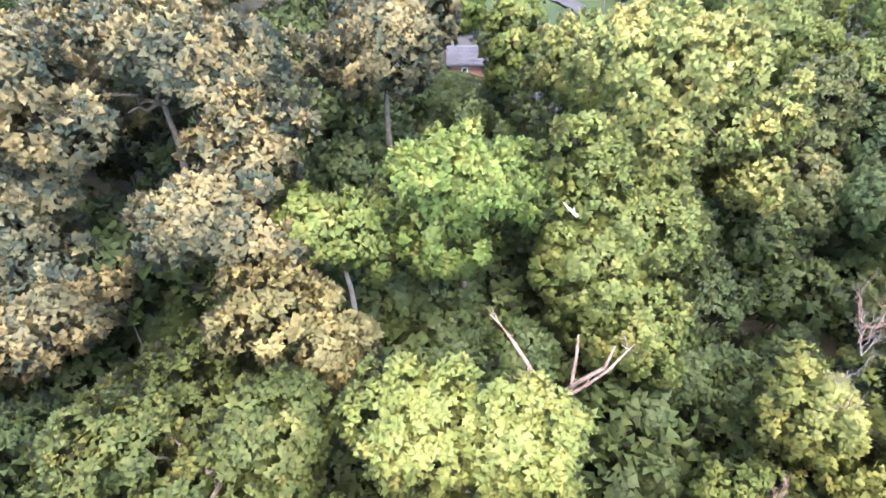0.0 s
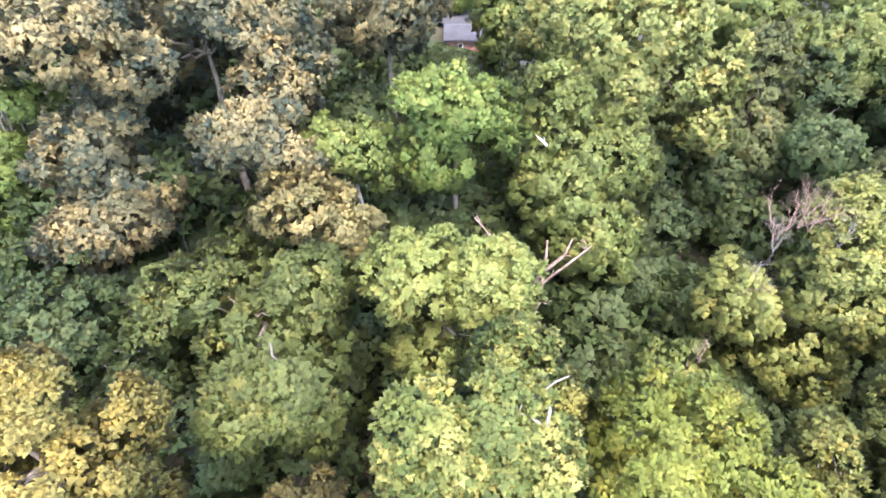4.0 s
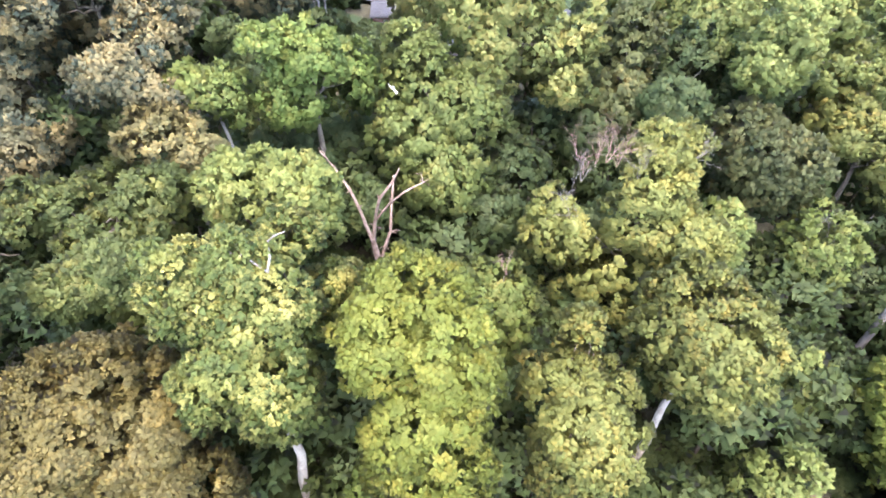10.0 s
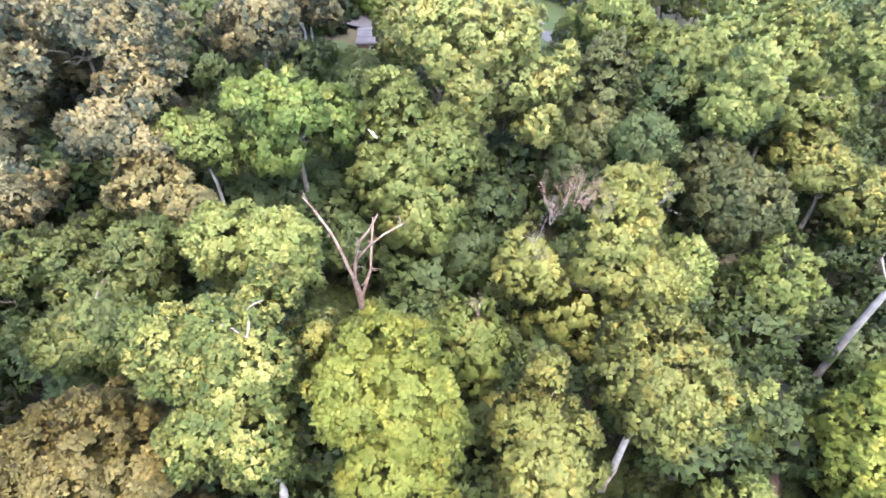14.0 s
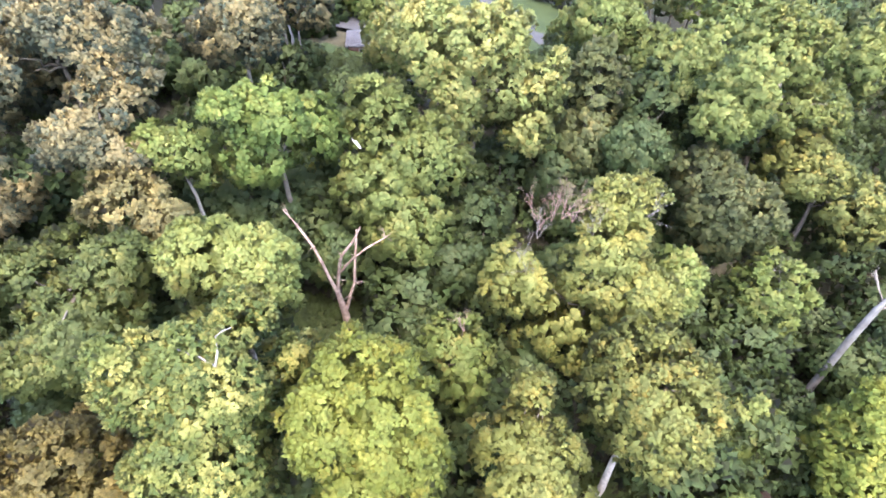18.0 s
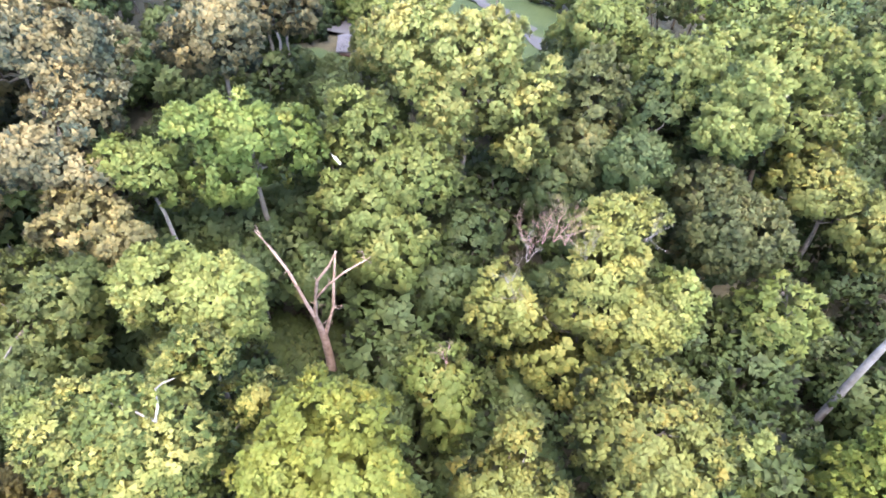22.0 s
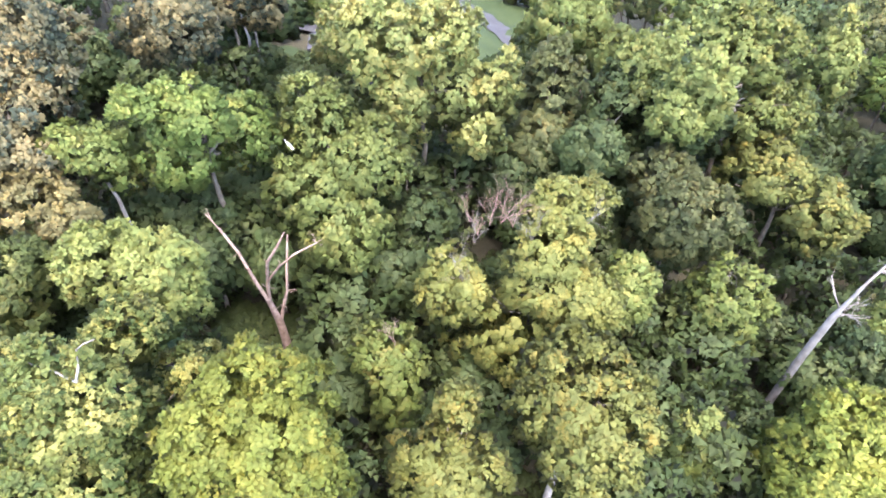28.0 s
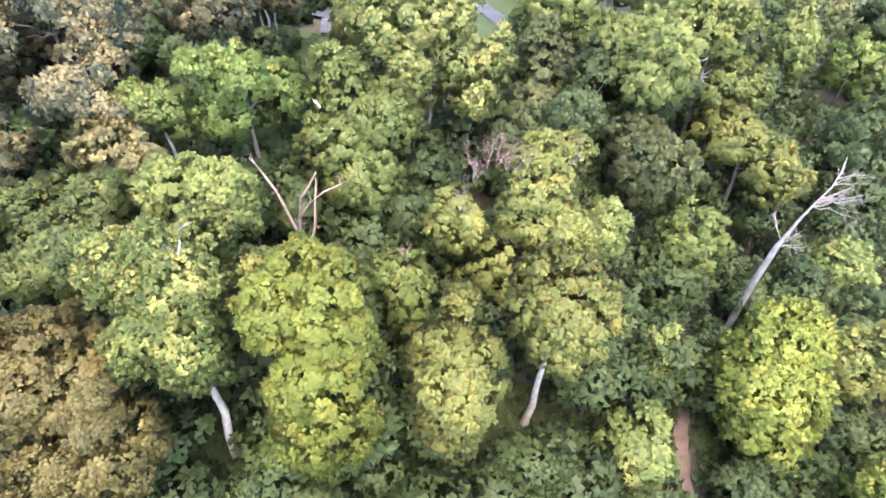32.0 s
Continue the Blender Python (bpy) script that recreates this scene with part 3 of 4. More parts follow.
tree('maple_dull', 58.0, 19.5, 9.0, 3.5, 4.1, leaf=0.42)
tree('maple_dark', -49.0, 46.0, 20.0, 5.0, 5.6, leaf=0.42)
tree('oak', -55.0, 56.0, 22.0, 5.5, 5.6, leaf=0.42)
tree('maple_dark', -44.0, 55.0, 20.0, 5.0, 5.6, leaf=0.42)
tree('maple_dark', 24.9, 25.4, 11.0, 2.9, 3.2, leaf=0.40)
tree('maple_dull', 29.7, 23.9, 9.0, 2.9, 3.2, leaf=0.42)
tree('maple_dark', -9.5, 61.0, 19.5, 3.3, 3.8, leaf=0.42)
tree('maple_dark', -13.0, 64.0, 20.0, 3.6, 4.1, leaf=0.42)
tree('maple_dark', -7.5, 66.5, 19.5, 2.7, 3.4, leaf=0.42)
tree('maple_dark', -16.0, 58.0, 20.0, 3.6, 4.3, leaf=0.42)
tree('maple_dull', 35.5, 99.0, 15.5, 4.1, 4.5, leaf=0.42)
tree('maple_dark', 42.0, 95.0, 15.0, 4.5, 4.7, leaf=0.42)
tree('maple_dull', 31.0, 106.0, 16.5, 4.1, 4.7, leaf=0.42)
tree('maple_dark', 9.8, 28.7, 13.9, 2.2, 2.4, leaf=0.40)
tree('maple_dark', -19.0, 46.5, 22.0, 4.2, 4.4, leaf=0.40)
tree('maple_dark', 33.6, 32.6, 11.5, 3.4, 3.6, leaf=0.36)
tree('maple_dark', -4.0, 58.5, 17.6, 2.2, 2.4, leaf=0.40)
tree('maple_dark', -4.6, 69.0, 18.6, 2.9, 3.2, leaf=0.42)
tree('maple_dark', -3.4, 75.0, 19.2, 3.0, 3.4, leaf=0.42)
tree('maple_dull', -8.5, 73.0, 20.0, 3.4, 3.8, leaf=0.42)
# ---- end of canopy

# ---- understorey and woods
FILL = np.random.default_rng(77)
KEEP_OPEN = [(2.2, 57.5, 3.6), (25, 4.5, 3.0), (2, 1.0, 2.2), (-4.5, 55, 1.5), (3, 67, 6), (8, 68, 6), (5.8, 15.6, 3.2), (-6, 84, 6), (46, 14.8, 1.2), (39.0, 4, 1.6), (38.5, 0, 2.0), (38, -4, 2.4),
             (20, 92, 7), (25, 88, 6), (30, 84, 6), (15, 96, 7), (24, 82, 4)]


def open_at(x, y, more=0.0):
    return any(math.hypot(x - a, y - b) < d + more for a, b, d in KEEP_OPEN)


def wood_tree(name, label, group, kind, n, r, c, zc, spray, size=1.2):
    """A tree of the woods, on the spot of the world's origin, to be copied."""
    rng = np.random.default_rng(500 + n)
    root = tagged(new(name), label, "tree", group)
    centres, lr, out = lobes_of(r, c, size, rng, 0.15)
    thick = 0.05 * r + 0.01 * zc
    path = crooked((0, 0, -0.3), (0, 0, zc + c * 0.4), thick, thick * 0.3, rng, 6, 0.02)
    under("trunk", mesh_of("trunk", *tubes([path], 7), BARK, True), root)
    v, f, g = leaves(centres + np.array([0, 0, zc]), lr, out, spray, 6, rng, full=0.85)
    under("crown", mesh_of("crown", v, blades(v), LEAF[kind], soft=f, tint=g), root)
    return root


def plant(kinds, spots, low, high):
    """Set copies of the given trees on the spots."""
    for n, (px, py) in enumerate(spots):
        m = pose(px, py, height_at(px, py) - 0.1, 0, 0, FILL.uniform(0, 360)) @ Matrix.Scale(FILL.uniform(low, high) * (0.8 if py < -4 else 1.0), 4)
        if n < len(kinds):
            kinds[n].matrix_basis = m
        else:
            copy_thing(kinds[n % len(kinds)], m)


# Young trees wear the brush leaf, whose colour carries the canopy's shade.
young = [wood_tree("young_tree", "young green tree under the canopy, leaves darkened for shade", "understorey trees", "brush", n, 2.6, 2.2, 4.2, 0.42, 1.4) for n in range(5)]
spots = []
for gx in np.arange(-32, 78, 6.6):
    for gy in np.arange(-8.0, 62, 6.2):
        px, py = gx + FILL.uniform(-2, 2), gy + FILL.uniform(-2, 2)
        if not open_at(px, py, 1.0):
            spots.append((px, py))
for gx in np.arange(-7, 50, 6.2):
    for gy in np.arange(-5, 24, 6.2):
        px, py = gx + FILL.uniform(-1.5, 1.5), gy + FILL.uniform(-1.5, 1.5)
        if not open_at(px, py, 1.0):
            spots.append((px, py))
plant(young, spots, 0.85, 1.3)

woods = [wood_tree("woodland_tree", LOOKS[kind] + " among the woods", "woodland trees", kind, 40 + n, 4.4, 4.6, 9.5, 0.56, 1.3)
         for n, kind in enumerate(("maple_dull", "maple", "elm", "maple_dark", "maple_yellow", "maple_dull"))]
spots = []
for gx in np.arange(-62, 106, 9.3):
    for gy in np.arange(-40, 124, 9.0):
        px, py = gx + FILL.uniform(-2.6, 2.6), gy + FILL.uniform(-2.6, 2.6)
        seen = -38 < px < 84 and -12 < py < 42
        if seen or open_at(px, py, 3.0) or any(math.hypot(px - x, py - y) < r + 2.5 for x, y, r in NAMED) or (-4 < px < 5 and 40 < py < 78) or (18 < px < 31 and 42 < py < 90) or -13 < py < -4 or (py < -4 and (len(spots) + int(px)) % 2):
            continue
        spots.append((px, py))
plant(woods, spots, 0.85, 1.3)

# low brush over the forest floor
rng = np.random.default_rng(9)
n = 6200
bx, by = rng.uniform(-60, 75, n), rng.uniform(-18, 75, n)
for near, (ax, ay, wide) in enumerate(((2, 0, 6), (25, 3, 6), (40, 3, 9), (14, -2, 6), (45, 10, 7), (-2, -4, 6), (1, 57, 6), (5, 16.5, 5))):
    pick = slice(near * 330, near * 330 + 330)
    bx[pick], by[pick] = rng.uniform(ax - wide, ax + wide, 330), rng.uniform(ay - wide, ay + wide, 330)
TRAIL = [(37.5, -10), (38.3, -3), (38.5, 1.2), (39.5, 5.9), (41.4, 9.7), (43.6, 12.8), (45.0, 19)]
TRAIL = [Vector(a).lerp(Vector(b), k / 6) for a, b in zip(TRAIL, TRAIL[1:]) for k in range(6)]
keep = np.array([by[i] < 64 and min((Vector((bx[i], by[i])) - p).length for p in TRAIL) > 1.1 for i in range(n)])
bx, by = bx[keep], by[keep]
bz = np.array([height_at(a, b) for a, b in zip(bx, by)])
v, f, g = leaves(np.stack([bx, by, bz + 0.3], 1), rng.uniform(0.4, 0.9, len(bx)), np.tile([0, 0, 1.0], (len(bx), 1)), 0.38, 5, rng)
tagged(new("undergrowth", mesh_of("undergrowth", v, blades(v), LEAF["brush"], soft=f, tint=g)), "low green brush on the forest floor, leaves darkened for shade", "undergrowth", kind="stuff")


# ---- dead wood
def branching(start, way, length, r, depth, rng, spread=0.5):
    """Paths of a bare branch that forks again and again."""
    way = Vector(way).normalized()
    end = Vector(start) + way * length
    paths = [crooked(start, end, r, r * 0.45, rng, 4, 0.05)]
    if depth:
        for _ in range(int(rng.integers(2, 4))):
            f = rng.uniform(0.35, 1.0)
            turn = (way + Vector(rng.normal(0, spread, 3))).normalized()
            paths += branching(Vector(start).lerp(end, f), turn, length * rng.uniform(0.45, 0.75), r * 0.5, depth - 1, rng, spread)
    return paths


def bare(name, paths, material, parent, label="", sides=6):
    """A bare branch as a part; the paths are in the world."""
    o = Vector(parent.location)
    return under(name, mesh_of(name, *tubes([[(Vector(p) - o, r) for p, r in path] for path in paths], sides), material, True), parent, label)


def at_ground(name, x, y, label, category):
    root = tagged(new(name), label, category)
    root.location = (x, y, height_at(x, y) - 0.2)
    return root


rng = np.random.default_rng(21)
WHITE_WOOD = rough_material("bleached_wood", (0.20, 0.19, 0.185), (0.32, 0.31, 0.305), 2.0)
RED_TWIG = rough_material("reddish_dead_twig", (0.105, 0.056, 0.046), (0.17, 0.115, 0.105), 2.0)
GREY_TWIG = rough_material("grey_dead_twig", (0.06, 0.050, 0.047), (0.12, 0.103, 0.098), 2.0)

snag = at_ground("dead_tree", 5.9, 17.0, "bare dead tree with three broken weathered limbs", "dead tree")
foot, split, fork = Vector((5.9, 17.0, snag.location.z)), Vector((5.85, 17.2, 14.0)), Vector((5.6, 16.9, 16.7))
bare("trunk", [[(foot, 0.42), (foot.lerp(split, 0.5) + Vector((0.08, 0, 0)), 0.36), (split, 0.31), (fork, 0.2)]], DEAD_WOOD, snag, sides=10)
limb_a = [(fork, 0.17), ((5.25, 16.6, 18.6), 0.132), ((4.85, 16.7, 20.2), 0.119), ((4.3, 17.2, 21.3), 0.106), ((3.25, 17.8, 22.9), 0.085), ((2.75, 18.1, 23.4), 0.068), ((2.3, 18.4, 23.8), 0.030)]
limb_b = [(fork, 0.17), ((5.85, 16.8, 18.4), 0.128), ((6.15, 16.6, 20.0), 0.115), ((6.5, 16.2, 21.3), 0.106), ((7.5, 15.9, 22.9), 0.085), ((8.0, 16.6, 23.6), 0.043)]
limb_c = [(split, 0.18), ((6.4, 17.5, 15.8), 0.128), ((6.9, 17.5, 17.3), 0.115), ((7.0, 18.2, 18.9), 0.102), ((7.15, 18.8, 20.2), 0.085), ((7.2, 19.4, 21.1), 0.051)]
limb_d = [((6.05, 16.7, 19.1), 0.093), ((7.1, 16.5, 20.6), 0.081), ((8.2, 16.9, 21.4), 0.072), ((9.5, 18.2, 21.3), 0.043), ((9.9, 18.5, 21.4), 0.017)]
for way in (limb_a, limb_b, limb_c, limb_d):
    stubs = [way]
    for j in range(5):
        p = Vector(way[int(rng.integers(1, len(way) - 1))][0])
        stubs += branching(p, Vector(rng.normal(0, 1, 3)) + Vector((0, 0, 0.4)), rng.uniform(0.3, 0.8), 0.035, 1, rng)
    bare("limb", stubs, DEAD_WOOD, snag, sides=8)

stub = at_ground("dead_sycamore", 46.0, 14.8, "tall dead sycamore with bare white trunk and twigs", "dead tree")
z0 = stub.location.z
bare("trunk", [[((46, 14.8, z0), 0.42), ((46.03, 14.8, 4.0), 0.34), ((46.1, 14.8, 8.0), 0.31), ((46.4, 14.9, 13.0), 0.28), ((46.85, 15.05, 16.6), 0.25), ((47.1, 15.1, 17.6), 0.16), ((47.9, 15.35, 19.6), 0.09)]], PALE_BARK, stub, sides=12)
leader = [((47.6, 15.3, 19.0), 0.10), ((48.6, 15.6, 21.0), 0.08), ((49.5, 15.9, 22.4), 0.06), ((50.2, 16.6, 23.4), 0.07), ((50.7, 17.4, 24.3), 0.03)]
bare("limb", [leader] + branching((49.5, 15.9, 22.4), (0.6, 0.6, 0.5), 1.6, 0.06, 2, rng, 0.4), GREY_TWIG, stub, sides=7)
bare("limb", [[((47.0, 15.1, 17.4), 0.10), ((46.7, 15.9, 18.2), 0.07), ((46.6, 16.9, 19.1), 0.04)]] + branching((46.7, 15.9, 18.2), (-0.2, 0.7, 0.6), 1.3, 0.04, 2, rng, 0.35), GREY_TWIG, stub, sides=5)
for j in range(12):
    p = Vector((48.2, 15.5, 20.2)).lerp(Vector((49.9, 16.2, 23.0)), rng.uniform(0, 1))
    way = Vector((rng.uniform(0.5, 1.4), rng.uniform(-0.5, 0.7), rng.uniform(-0.1, 0.7)))
    bare("limb", branching(p, way, rng.uniform(1.3, 2.4), 0.055, 3, rng, 0.4), GREY_TWIG, stub, sides=4)
for j in range(4):
    p = Vector((46.8, 15.0, 16.2)).lerp(Vector((47.6, 15.3, 19.0)), rng.uniform(0, 1))
    bare("limb", branching(p, (rng.uniform(0.5, 1.3), rng.uniform(-0.5, 0.3), rng.uniform(0.0, 0.6)), rng.uniform(0.9, 1.5), 0.05, 3, rng, 0.45), GREY_TWIG, stub, sides=4)


def dead_branches(near, places, material, label, rng, length=1.6, lift=1.0):
    """Bare twigs as parts of the tree that stands nearest to a spot."""
    host = min((o for o in scene.objects if o.get("category") == "tree" and o.get("group") == "canopy trees"), key=lambda o: (o.location.xy - Vector(near)).length)
    for p in places:
        paths = []
        for _ in range(3):
            way = Vector((rng.normal(0, 0.45), rng.normal(0.1, 0.35), lift))
            paths += branching(p, way, length * rng.uniform(0.7, 1.2), 0.024, 4, rng, 0.38)
        bare("dead_branch", paths, material, host, label, 4)
    return host


dead_branches((27.3, 18.9), [(23.4, 18.8, 22.2), (22.5, 18.7, 22.6), (21.7, 18.5, 22.6), (20.9, 18.1, 22.0)], RED_TWIG, "reddish bare twigs", rng, 1.9)
dead_branches((21.6, 16.5), [(19.9, 15.6, 19.6), (19.5, 16.4, 20.8), (20.6, 17.3, 22.0)], GREY_TWIG, "grey bare twigs", rng, 1.5)
dead_branches((27.3, 18.9), [(28.4, 18.5, 22.6), (24.6, 17.4, 22.0)], GREY_TWIG, "grey bare twigs", rng, 1.5)
dead_branches((33.0, 44.0), [(34.5, 42.5, 19.0), (35.6, 43.2, 19.5)], RED_TWIG, "reddish bare twigs", rng, 1.8)
dead_branches((41.5, 19.0), [(42.5, 20.0, 14.6), (42.0, 18.6, 13.0)], GREY_TWIG, "grey bare twigs", rng, 1.7)
dead_branches((14.6, 10.7), [(15.2, 11.6, 18.4)], RED_TWIG, "reddish bare twigs", rng, 1.0)

host = min((o for o in scene.objects if o.name.startswith("sycamore_tree")), key=lambda o: o.location.z)
fork = Vector((3.79, 1.36, 28.55))
bare("dead_branch", [[((3.89, 1.74, 27.64), 0.07), (fork, 0.06)], [(fork, 0.055), ((3.20, 1.45, 29.06), 0.05), ((2.84, 1.42, 29.30), 0.045), ((2.24, 1.60, 29.50), 0.02)], [((2.84, 1.42, 29.30), 0.035), ((2.97, 1.70, 29.62), 0.015)],
                     [(fork, 0.055), ((3.89, 1.73, 28.98), 0.05), ((3.81, 2.20, 29.50), 0.042), ((4.07, 2.34, 29.66), 0.034), ((4.52, 2.46, 29.80), 0.015)]], WHITE_BARK, host, "pale bare forked branch", 7)
host = min((o for o in scene.objects if o.name.startswith("maple_tree")), key=lambda o: (o.location.xy - Vector((10.6, 30.1))).length)
bare("dead_branch", [[((6.6, 25.1, 25.7), 0.02), ((6.95, 24.75, 25.45), 0.07), ((7.4, 24.35, 25.2), 0.09)], [((7.2, 24.6, 25.3), 0.09), ((7.1, 24.3, 25.9), 0.03)]], WHITE_WOOD, host, "broken white branch stub", 7)
host = min((o for o in scene.objects if o.name.startswith("oak_tree")), key=lambda o: (o.location.xy - Vector((-15.3, 0.5))).length)
knee = Vector((-13.6, 0.25, 27.1))
bare("limb", [[((-14.9, 0.8, 24.6), 0.13), ((-13.3, 0.0, 26.5), 0.11), (knee, 0.09)], [(knee, 0.07), ((-14.0, 0.2, 27.6), 0.05), ((-13.9, -0.5, 27.7), 0.03)],
              [(knee, 0.07), ((-13.6, 0.6, 27.9), 0.05), ((-13.5, 0.95, 28.2), 0.02)], [((-13.3, 0.0, 26.5), 0.07), ((-12.8, 0.3, 27.3), 0.05), ((-12.1, 0.35, 27.7), 0.02)]], RED_BARK, host, "bare reddish limb", 7)
bare("limb", [[((-15.3, 0.5, 15.0), 0.16), ((-15.9, -0.4, 16.6), 0.08), ((-16.6, -1.0, 16.8), 0.04)], [((-15.3, 0.6, 17.0), 0.12), ((-14.6, 0.2, 18.6), 0.06), ((-14.0, 0.4, 19.6), 0.03)]], RED_BARK, host, "bare reddish limb", 6)
for foot_at, tip in (((-18.1, 20.6, 16.5), (-17.3, 20.9, 21.0)), ((-19.8, 14.6, 14.0), (-21.2, 15.3, 18.0))):
    stick = at_ground("dead_sapling", foot_at[0], foot_at[1], "thin bare dead sapling leaning in the shade", "dead tree")
    bare("stem", [crooked((foot_at[0], foot_at[1], stick.location.z), tip, 0.11, 0.04, rng, 6, 0.02)], GREY_TWIG, stick)
    bare("twig", branching(tip, (rng.normal(0, 0.6), 0.3, 0.8), 0.9, 0.035, 2, rng), GREY_TWIG, stick, sides=4)


# ---- lawn, road, path
def ribbon(name, points, width, lift, material, label, category):
    """A strip along a line of points, draped over the ground."""
    pts = []
    for (ax, ay), (bx_, by_) in zip(points, points[1:]):
        pts += [(ax + (bx_ - ax) * f / 8, ay + (by_ - ay) * f / 8) for f in range(8)]
    pts.append(points[-1])
    v, f = [], []
    for i, (px, py) in enumerate(pts):
        d = Vector(pts[min(i + 1, len(pts) - 1)]) - Vector(pts[max(i - 1, 0)])
        side = Vector((-d.y, d.x)).normalized()
        for k in range(5):
            w = width * (k / 4 - 0.5) * (1 + 0.12 * math.sin(i * 1.7))
            qx, qy = px + side.x * w, py + side.y * w
            v.append((qx, qy, floor_at(qx, qy) + lift))
        if i:
            f += [((i - 1) * 5 + k, (i - 1) * 5 + k + 1, i * 5 + k + 1, i * 5 + k) for k in range(4)]
    return tagged(new(name, mesh_of(name, v, f, material, True)), label, category, kind="structure")


GRASS = rough_material("mown_grass", (0.008, 0.014, 0.004), (0.016, 0.023, 0.007), 0.25, 0.9, 0.3, 9.0)
ASPHALT = rough_material("grey_asphalt", (0.018, 0.017, 0.021), (0.025, 0.025, 0.029), 0.4, 0.8, 0.15, 20.0)
DIRT = rough_material("bare_red_dirt", (0.036, 0.024, 0.020), (0.066, 0.045, 0.037), 1.0, 0.95, 0.5, 8.0)
ribbon("lawn", [(8, 106), (18, 93), (29, 80), (36, 71)], 30, 0.62, GRASS, "open green lawn beyond the woods", "lawn")
ribbon("lawn", [(-7, 58.5), (3, 61.5), (11, 64)], 10, 0.62, GRASS, "small green lawn in front of the brick house", "lawn")
ribbon("road", [(4, 130), (12, 108), (19.7, 97.5), (23.6, 93), (27, 88.6), (30, 83), (38, 70)], 4.4, 0.74, ASPHALT, "grey asphalt road beyond the trees", "road")
ribbon("driveway", [(3.5, 59.5), (7, 61), (12, 62), (20, 66)], 5.5, 0.74, ASPHALT, "pale grey driveway beside the brick house", "driveway")
ribbon("driveway", [(0.5, 71), (1.0, 78), (0, 90)], 6.0, 0.74, ASPHALT, "pale grey yard behind the brick outbuilding", "driveway")
ribbon("path", [(37.5, -10), (38.3, -3), (38.5, 1.2), (39.5, 5.9), (41.4, 9.7), (43.6, 12.8), (45.0, 19)], 1.2, 0.33, DIRT, "narrow bare dirt path through the woods", "path")


# ---- houses
def boxed(a, b):
    """Corners and faces of a box between two corners."""
    v = [(x, y, z) for x in (a[0], b[0]) for y in (a[1], b[1]) for z in (a[2], b[2])]
    return v, [(0, 1, 3, 2), (4, 6, 7, 5), (0, 4, 5, 1), (2, 3, 7, 6), (0, 2, 6, 4), (1, 5, 7, 3)]


def roof_board(side, a, b, lift_a, lift_b, wide, deep, tall, rise, thick=0.12):
    """Corners and faces of a board on the slope of a roof, from share a to share b of the way to its ridge."""
    v = []
    for q, lift in ((a, lift_a), (b, lift_b)):
        py = (-0.45 if side < 0 else deep + 0.45) * (1 - q) + deep / 2 * q
        pz = tall - 0.1 + (rise + 0.1) * q + lift
        v += [(-0.4, py, pz), (wide + 0.4, py, pz), (-0.4, py, pz - thick), (wide + 0.4, py, pz - thick)]
    return v, [(0, 1, 5, 4), (2, 6, 7, 3), (0, 2, 3, 1), (0, 4, 6, 2), (1, 3, 7, 5), (4, 5, 7, 6)]


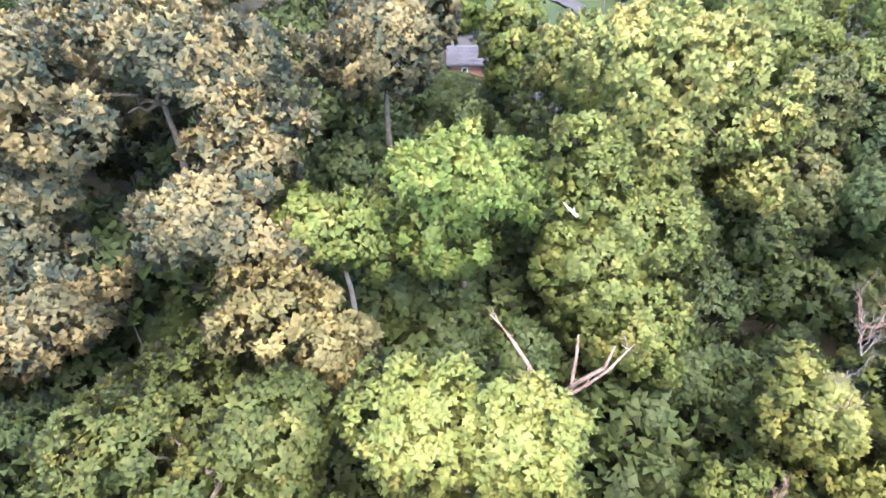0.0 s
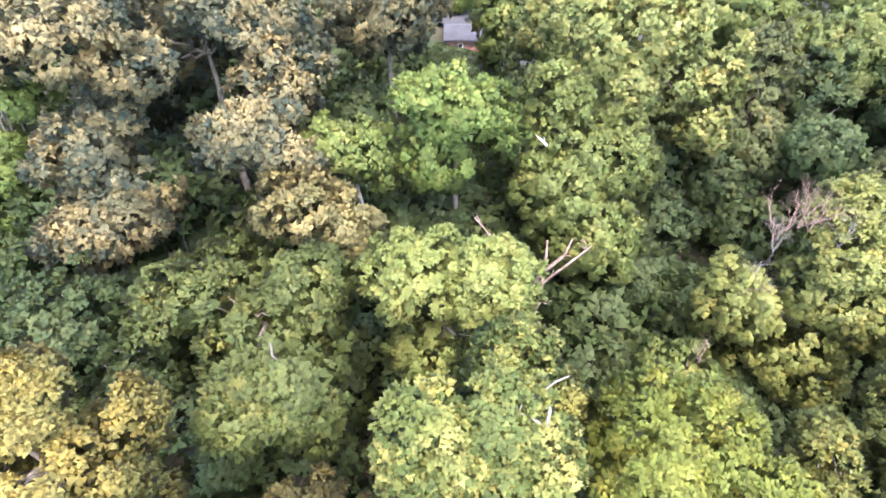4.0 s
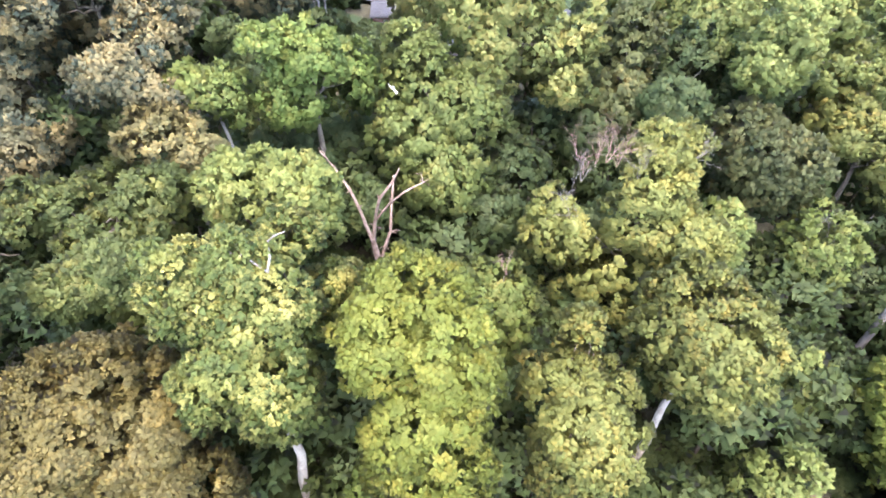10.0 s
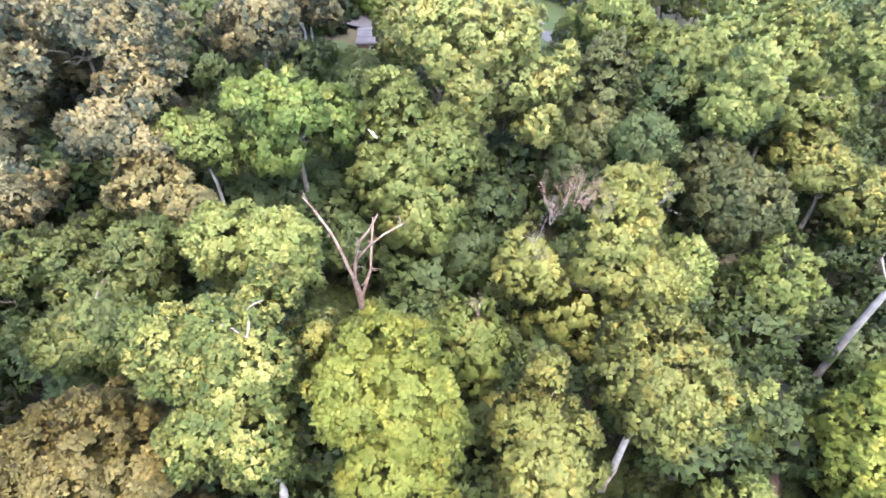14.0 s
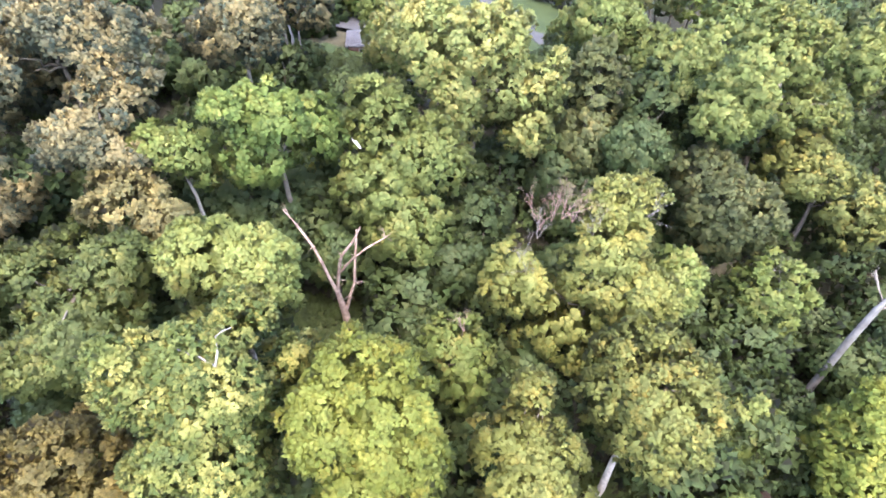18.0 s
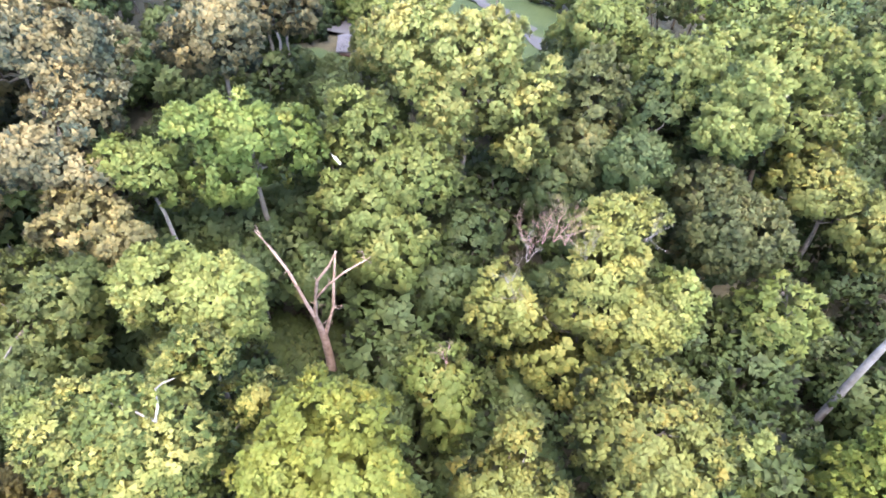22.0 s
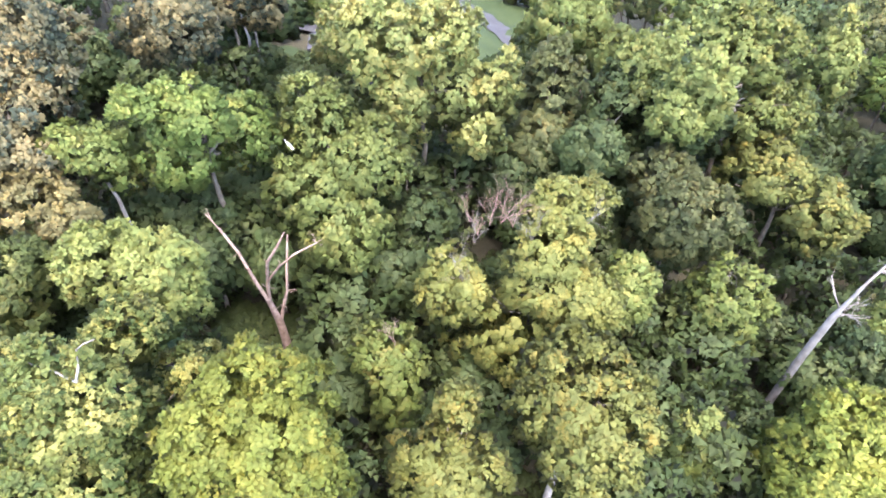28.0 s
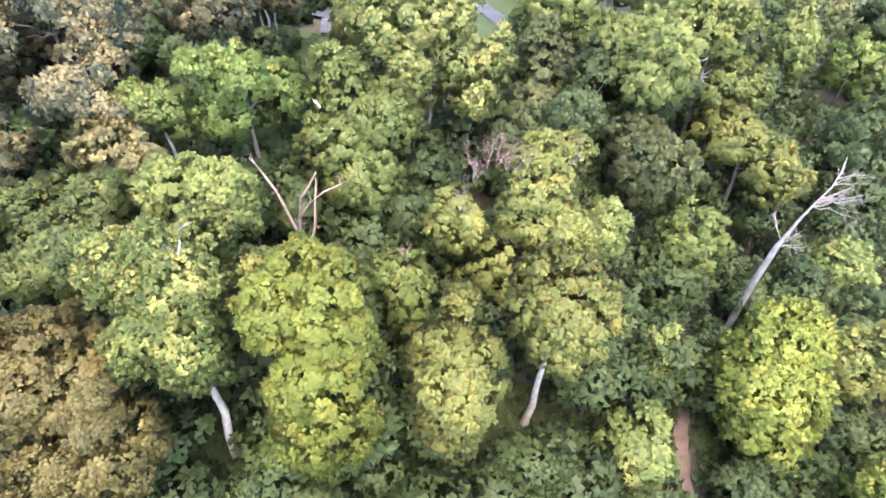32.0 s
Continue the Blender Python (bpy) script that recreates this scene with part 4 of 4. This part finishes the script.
def house(x, y, z, wide, deep, tall, rise, wall_mat, roof_mat, label, windows, chimney=None):
    """A one-storey house with a pitched roof; its front faces the woods."""
    root = tagged(new("house"), label, "house")
    root.location = (x, y, z)
    t = 0.25
    holes = sorted(windows)
    cuts, at = [], 0.0
    for wx, wz, ww, wh in holes:
        cuts.append(((at, 0, -0.6), (wx, t, tall)))
        cuts.append(((wx, 0, -0.6), (wx + ww, t, wz)))
        cuts.append(((wx, 0, wz + wh), (wx + ww, t, tall)))
        at = wx + ww
    cuts.append(((at, 0, -0.6), (wide, t, tall)))
    v, f = [], []
    for a, b in cuts:
        w, g = boxed(a, b)
        f += [tuple(i + len(v) for i in q) for q in g]
        v += w
    under("wall", mesh_of("wall", v, f, wall_mat), root)
    under("wall", mesh_of("wall", *boxed((0, deep - t, -0.6), (wide, deep, tall)), wall_mat), root)
    for sx in (0.0, wide - t):
        v = [(sx + e, py, pz) for e in (0, t) for py, pz in ((t, -0.6), (deep - t, -0.6), (deep - t, tall), (deep / 2, tall + rise - 0.2), (t, tall), (t, tall * 0.5))]
        me = bpy.data.meshes.new("gable_wall")
        me.from_pydata(v, [], [(0, 1, 2, 3, 4, 5), (11, 10, 9, 8, 7, 6), *[(i, (i + 1) % 6, (i + 1) % 6 + 6, i + 6) for i in range(6)]])
        me.materials.append(wall_mat)
        under("gable_wall", me, root)
    for side in (-1, 1):
        roof = under("roof", mesh_of("roof", *roof_board(side, 0.0, 1.0, -0.06, -0.06, wide, deep, tall, rise), roof_mat), root)
        for i in range(14):
            under("shingle_course", mesh_of("shingle_course", *roof_board(side, i / 14, (i + 1) / 14, 0.10, 0.055, wide, deep, tall, rise, 0.05), roof_mat), roof)
    for wx, wz, ww, wh in holes:
        bars = [((wx, -0.04, wz), (wx + 0.09, 0.1, wz + wh)), ((wx + ww - 0.09, -0.04, wz), (wx + ww, 0.1, wz + wh)), ((wx + 0.09, -0.04, wz), (wx + ww - 0.09, 0.1, wz + 0.09)),
                ((wx + 0.09, -0.04, wz + wh - 0.09), (wx + ww - 0.09, 0.1, wz + wh)), ((wx + 0.09, -0.02, wz + wh / 2 - 0.03), (wx + ww - 0.09, 0.08, wz + wh / 2 + 0.03))]
        v, f = [], []
        for a, b in bars:
            w, g = boxed(a, b)
            f += [tuple(i + len(v) for i in q) for q in g]
            v += w
        win = under("window", mesh_of("window", v, f, WHITE_PAINT), root, "white-framed sash window")
        under("pane", mesh_of("pane", *boxed((wx + 0.09, 0.03, wz + 0.09), (wx + ww - 0.09, 0.05, wz + wh - 0.09)), GLASS), win)
        under("sill", mesh_of("sill", *boxed((wx - 0.08, -0.12, wz - 0.08), (wx + ww + 0.08, 0.0, wz - 0.005)), WHITE_PAINT), win)
    if chimney:
        under("chimney", mesh_of("chimney", *boxed((chimney, deep * 0.42, tall), (chimney + 0.8, deep * 0.58, tall + rise + 1.1)), wall_mat), root)
    return root


def brick_material():
    m, nt, ns, ln = nodes_of("red_brick")
    co = ns.new("ShaderNodeTexCoord")
    mp = ns.new("ShaderNodeMapping")
    mp.inputs["Rotation"].default_value = (radians(90), 0, 0)
    ln.new(co.outputs["Object"], mp.inputs[0])
    br = ns.new("ShaderNodeTexBrick")
    br.inputs["Color1"].default_value, br.inputs["Color2"].default_value, br.inputs["Mortar"].default_value = (0.19, 0.068, 0.052, 1), (0.25, 0.10, 0.08, 1), (0.28, 0.25, 0.23, 1)
    br.inputs["Scale"].default_value, br.inputs["Brick Width"].default_value, br.inputs["Row Height"].default_value, br.inputs["Mortar Size"].default_value = 1.0, 0.21, 0.075, 0.008
    ln.new(mp.outputs[0], br.inputs[0])
    ln.new(mixed(nt, noise_of(nt, 0.8, 3, 0.3, 0.7), br.outputs[0], (0.22, 0.105, 0.09)), ns["Principled BSDF"].inputs["Base Color"])
    ns["Principled BSDF"].inputs["Roughness"].default_value = 0.85
    return m


WHITE_PAINT = rough_material("white_paint", (0.62, 0.61, 0.59), (0.76, 0.75, 0.73), 2.0, 0.6, 0.05)
GLASS, _, gns, _ = nodes_of("dark_window_glass")
gns["Principled BSDF"].inputs["Base Color"].default_value = (0.03, 0.035, 0.04, 1)
gns["Principled BSDF"].inputs["Roughness"].default_value = 0.08
SHINGLE = rough_material("lilac_grey_shingle", (0.025, 0.024, 0.030), (0.038, 0.037, 0.046), 0.9, 0.85, 0.3, 5.0)
PALE_ROOF = rough_material("pale_roof", (0.06, 0.058, 0.064), (0.09, 0.087, 0.096), 0.7, 0.8, 0.2, 5.0)
BRICK = brick_material()
house(0.8, 64.6, 14.7, 8.0, 5.0, 2.5, 0.9, BRICK, SHINGLE, "red brick outbuilding with grey roof and white window", [(1.45, 0.75, 0.7, 1.15)])
house(-13.0, 82.0, 16.6, 13.0, 9.0, 2.6, 3.0, WHITE_PAINT, PALE_ROOF, "pale house with light roof behind the trees", [(3.0, 0.8, 1.0, 1.2), (8.0, 0.8, 1.0, 1.2)])

pole = at_ground("utility_pole", 24.0, 87.0, "dark wooden utility pole standing on the lawn", "utility pole")
bare("pole", [[((24.0, 87.0, pole.location.z), 0.16), ((24.0, 87.0, pole.location.z + 5), 0.14), ((24.0, 87.0, pole.location.z + 9.5), 0.11)]], BARK, pole, sides=10)
under("crossarm", mesh_of("crossarm", *boxed((-1.0, -0.07, 8.8), (1.0, 0.07, 8.95)), BARK), pole)
for kx in (-0.85, 0.0, 0.85):
    bare("insulator", [[((24.0 + kx, 87.0, pole.location.z + 8.95), 0.05), ((24.0 + kx, 87.0, pole.location.z + 9.1), 0.07), ((24.0 + kx, 87.0, pole.location.z + 9.18), 0.03)]], WHITE_PAINT, pole, "pale insulator", 8)
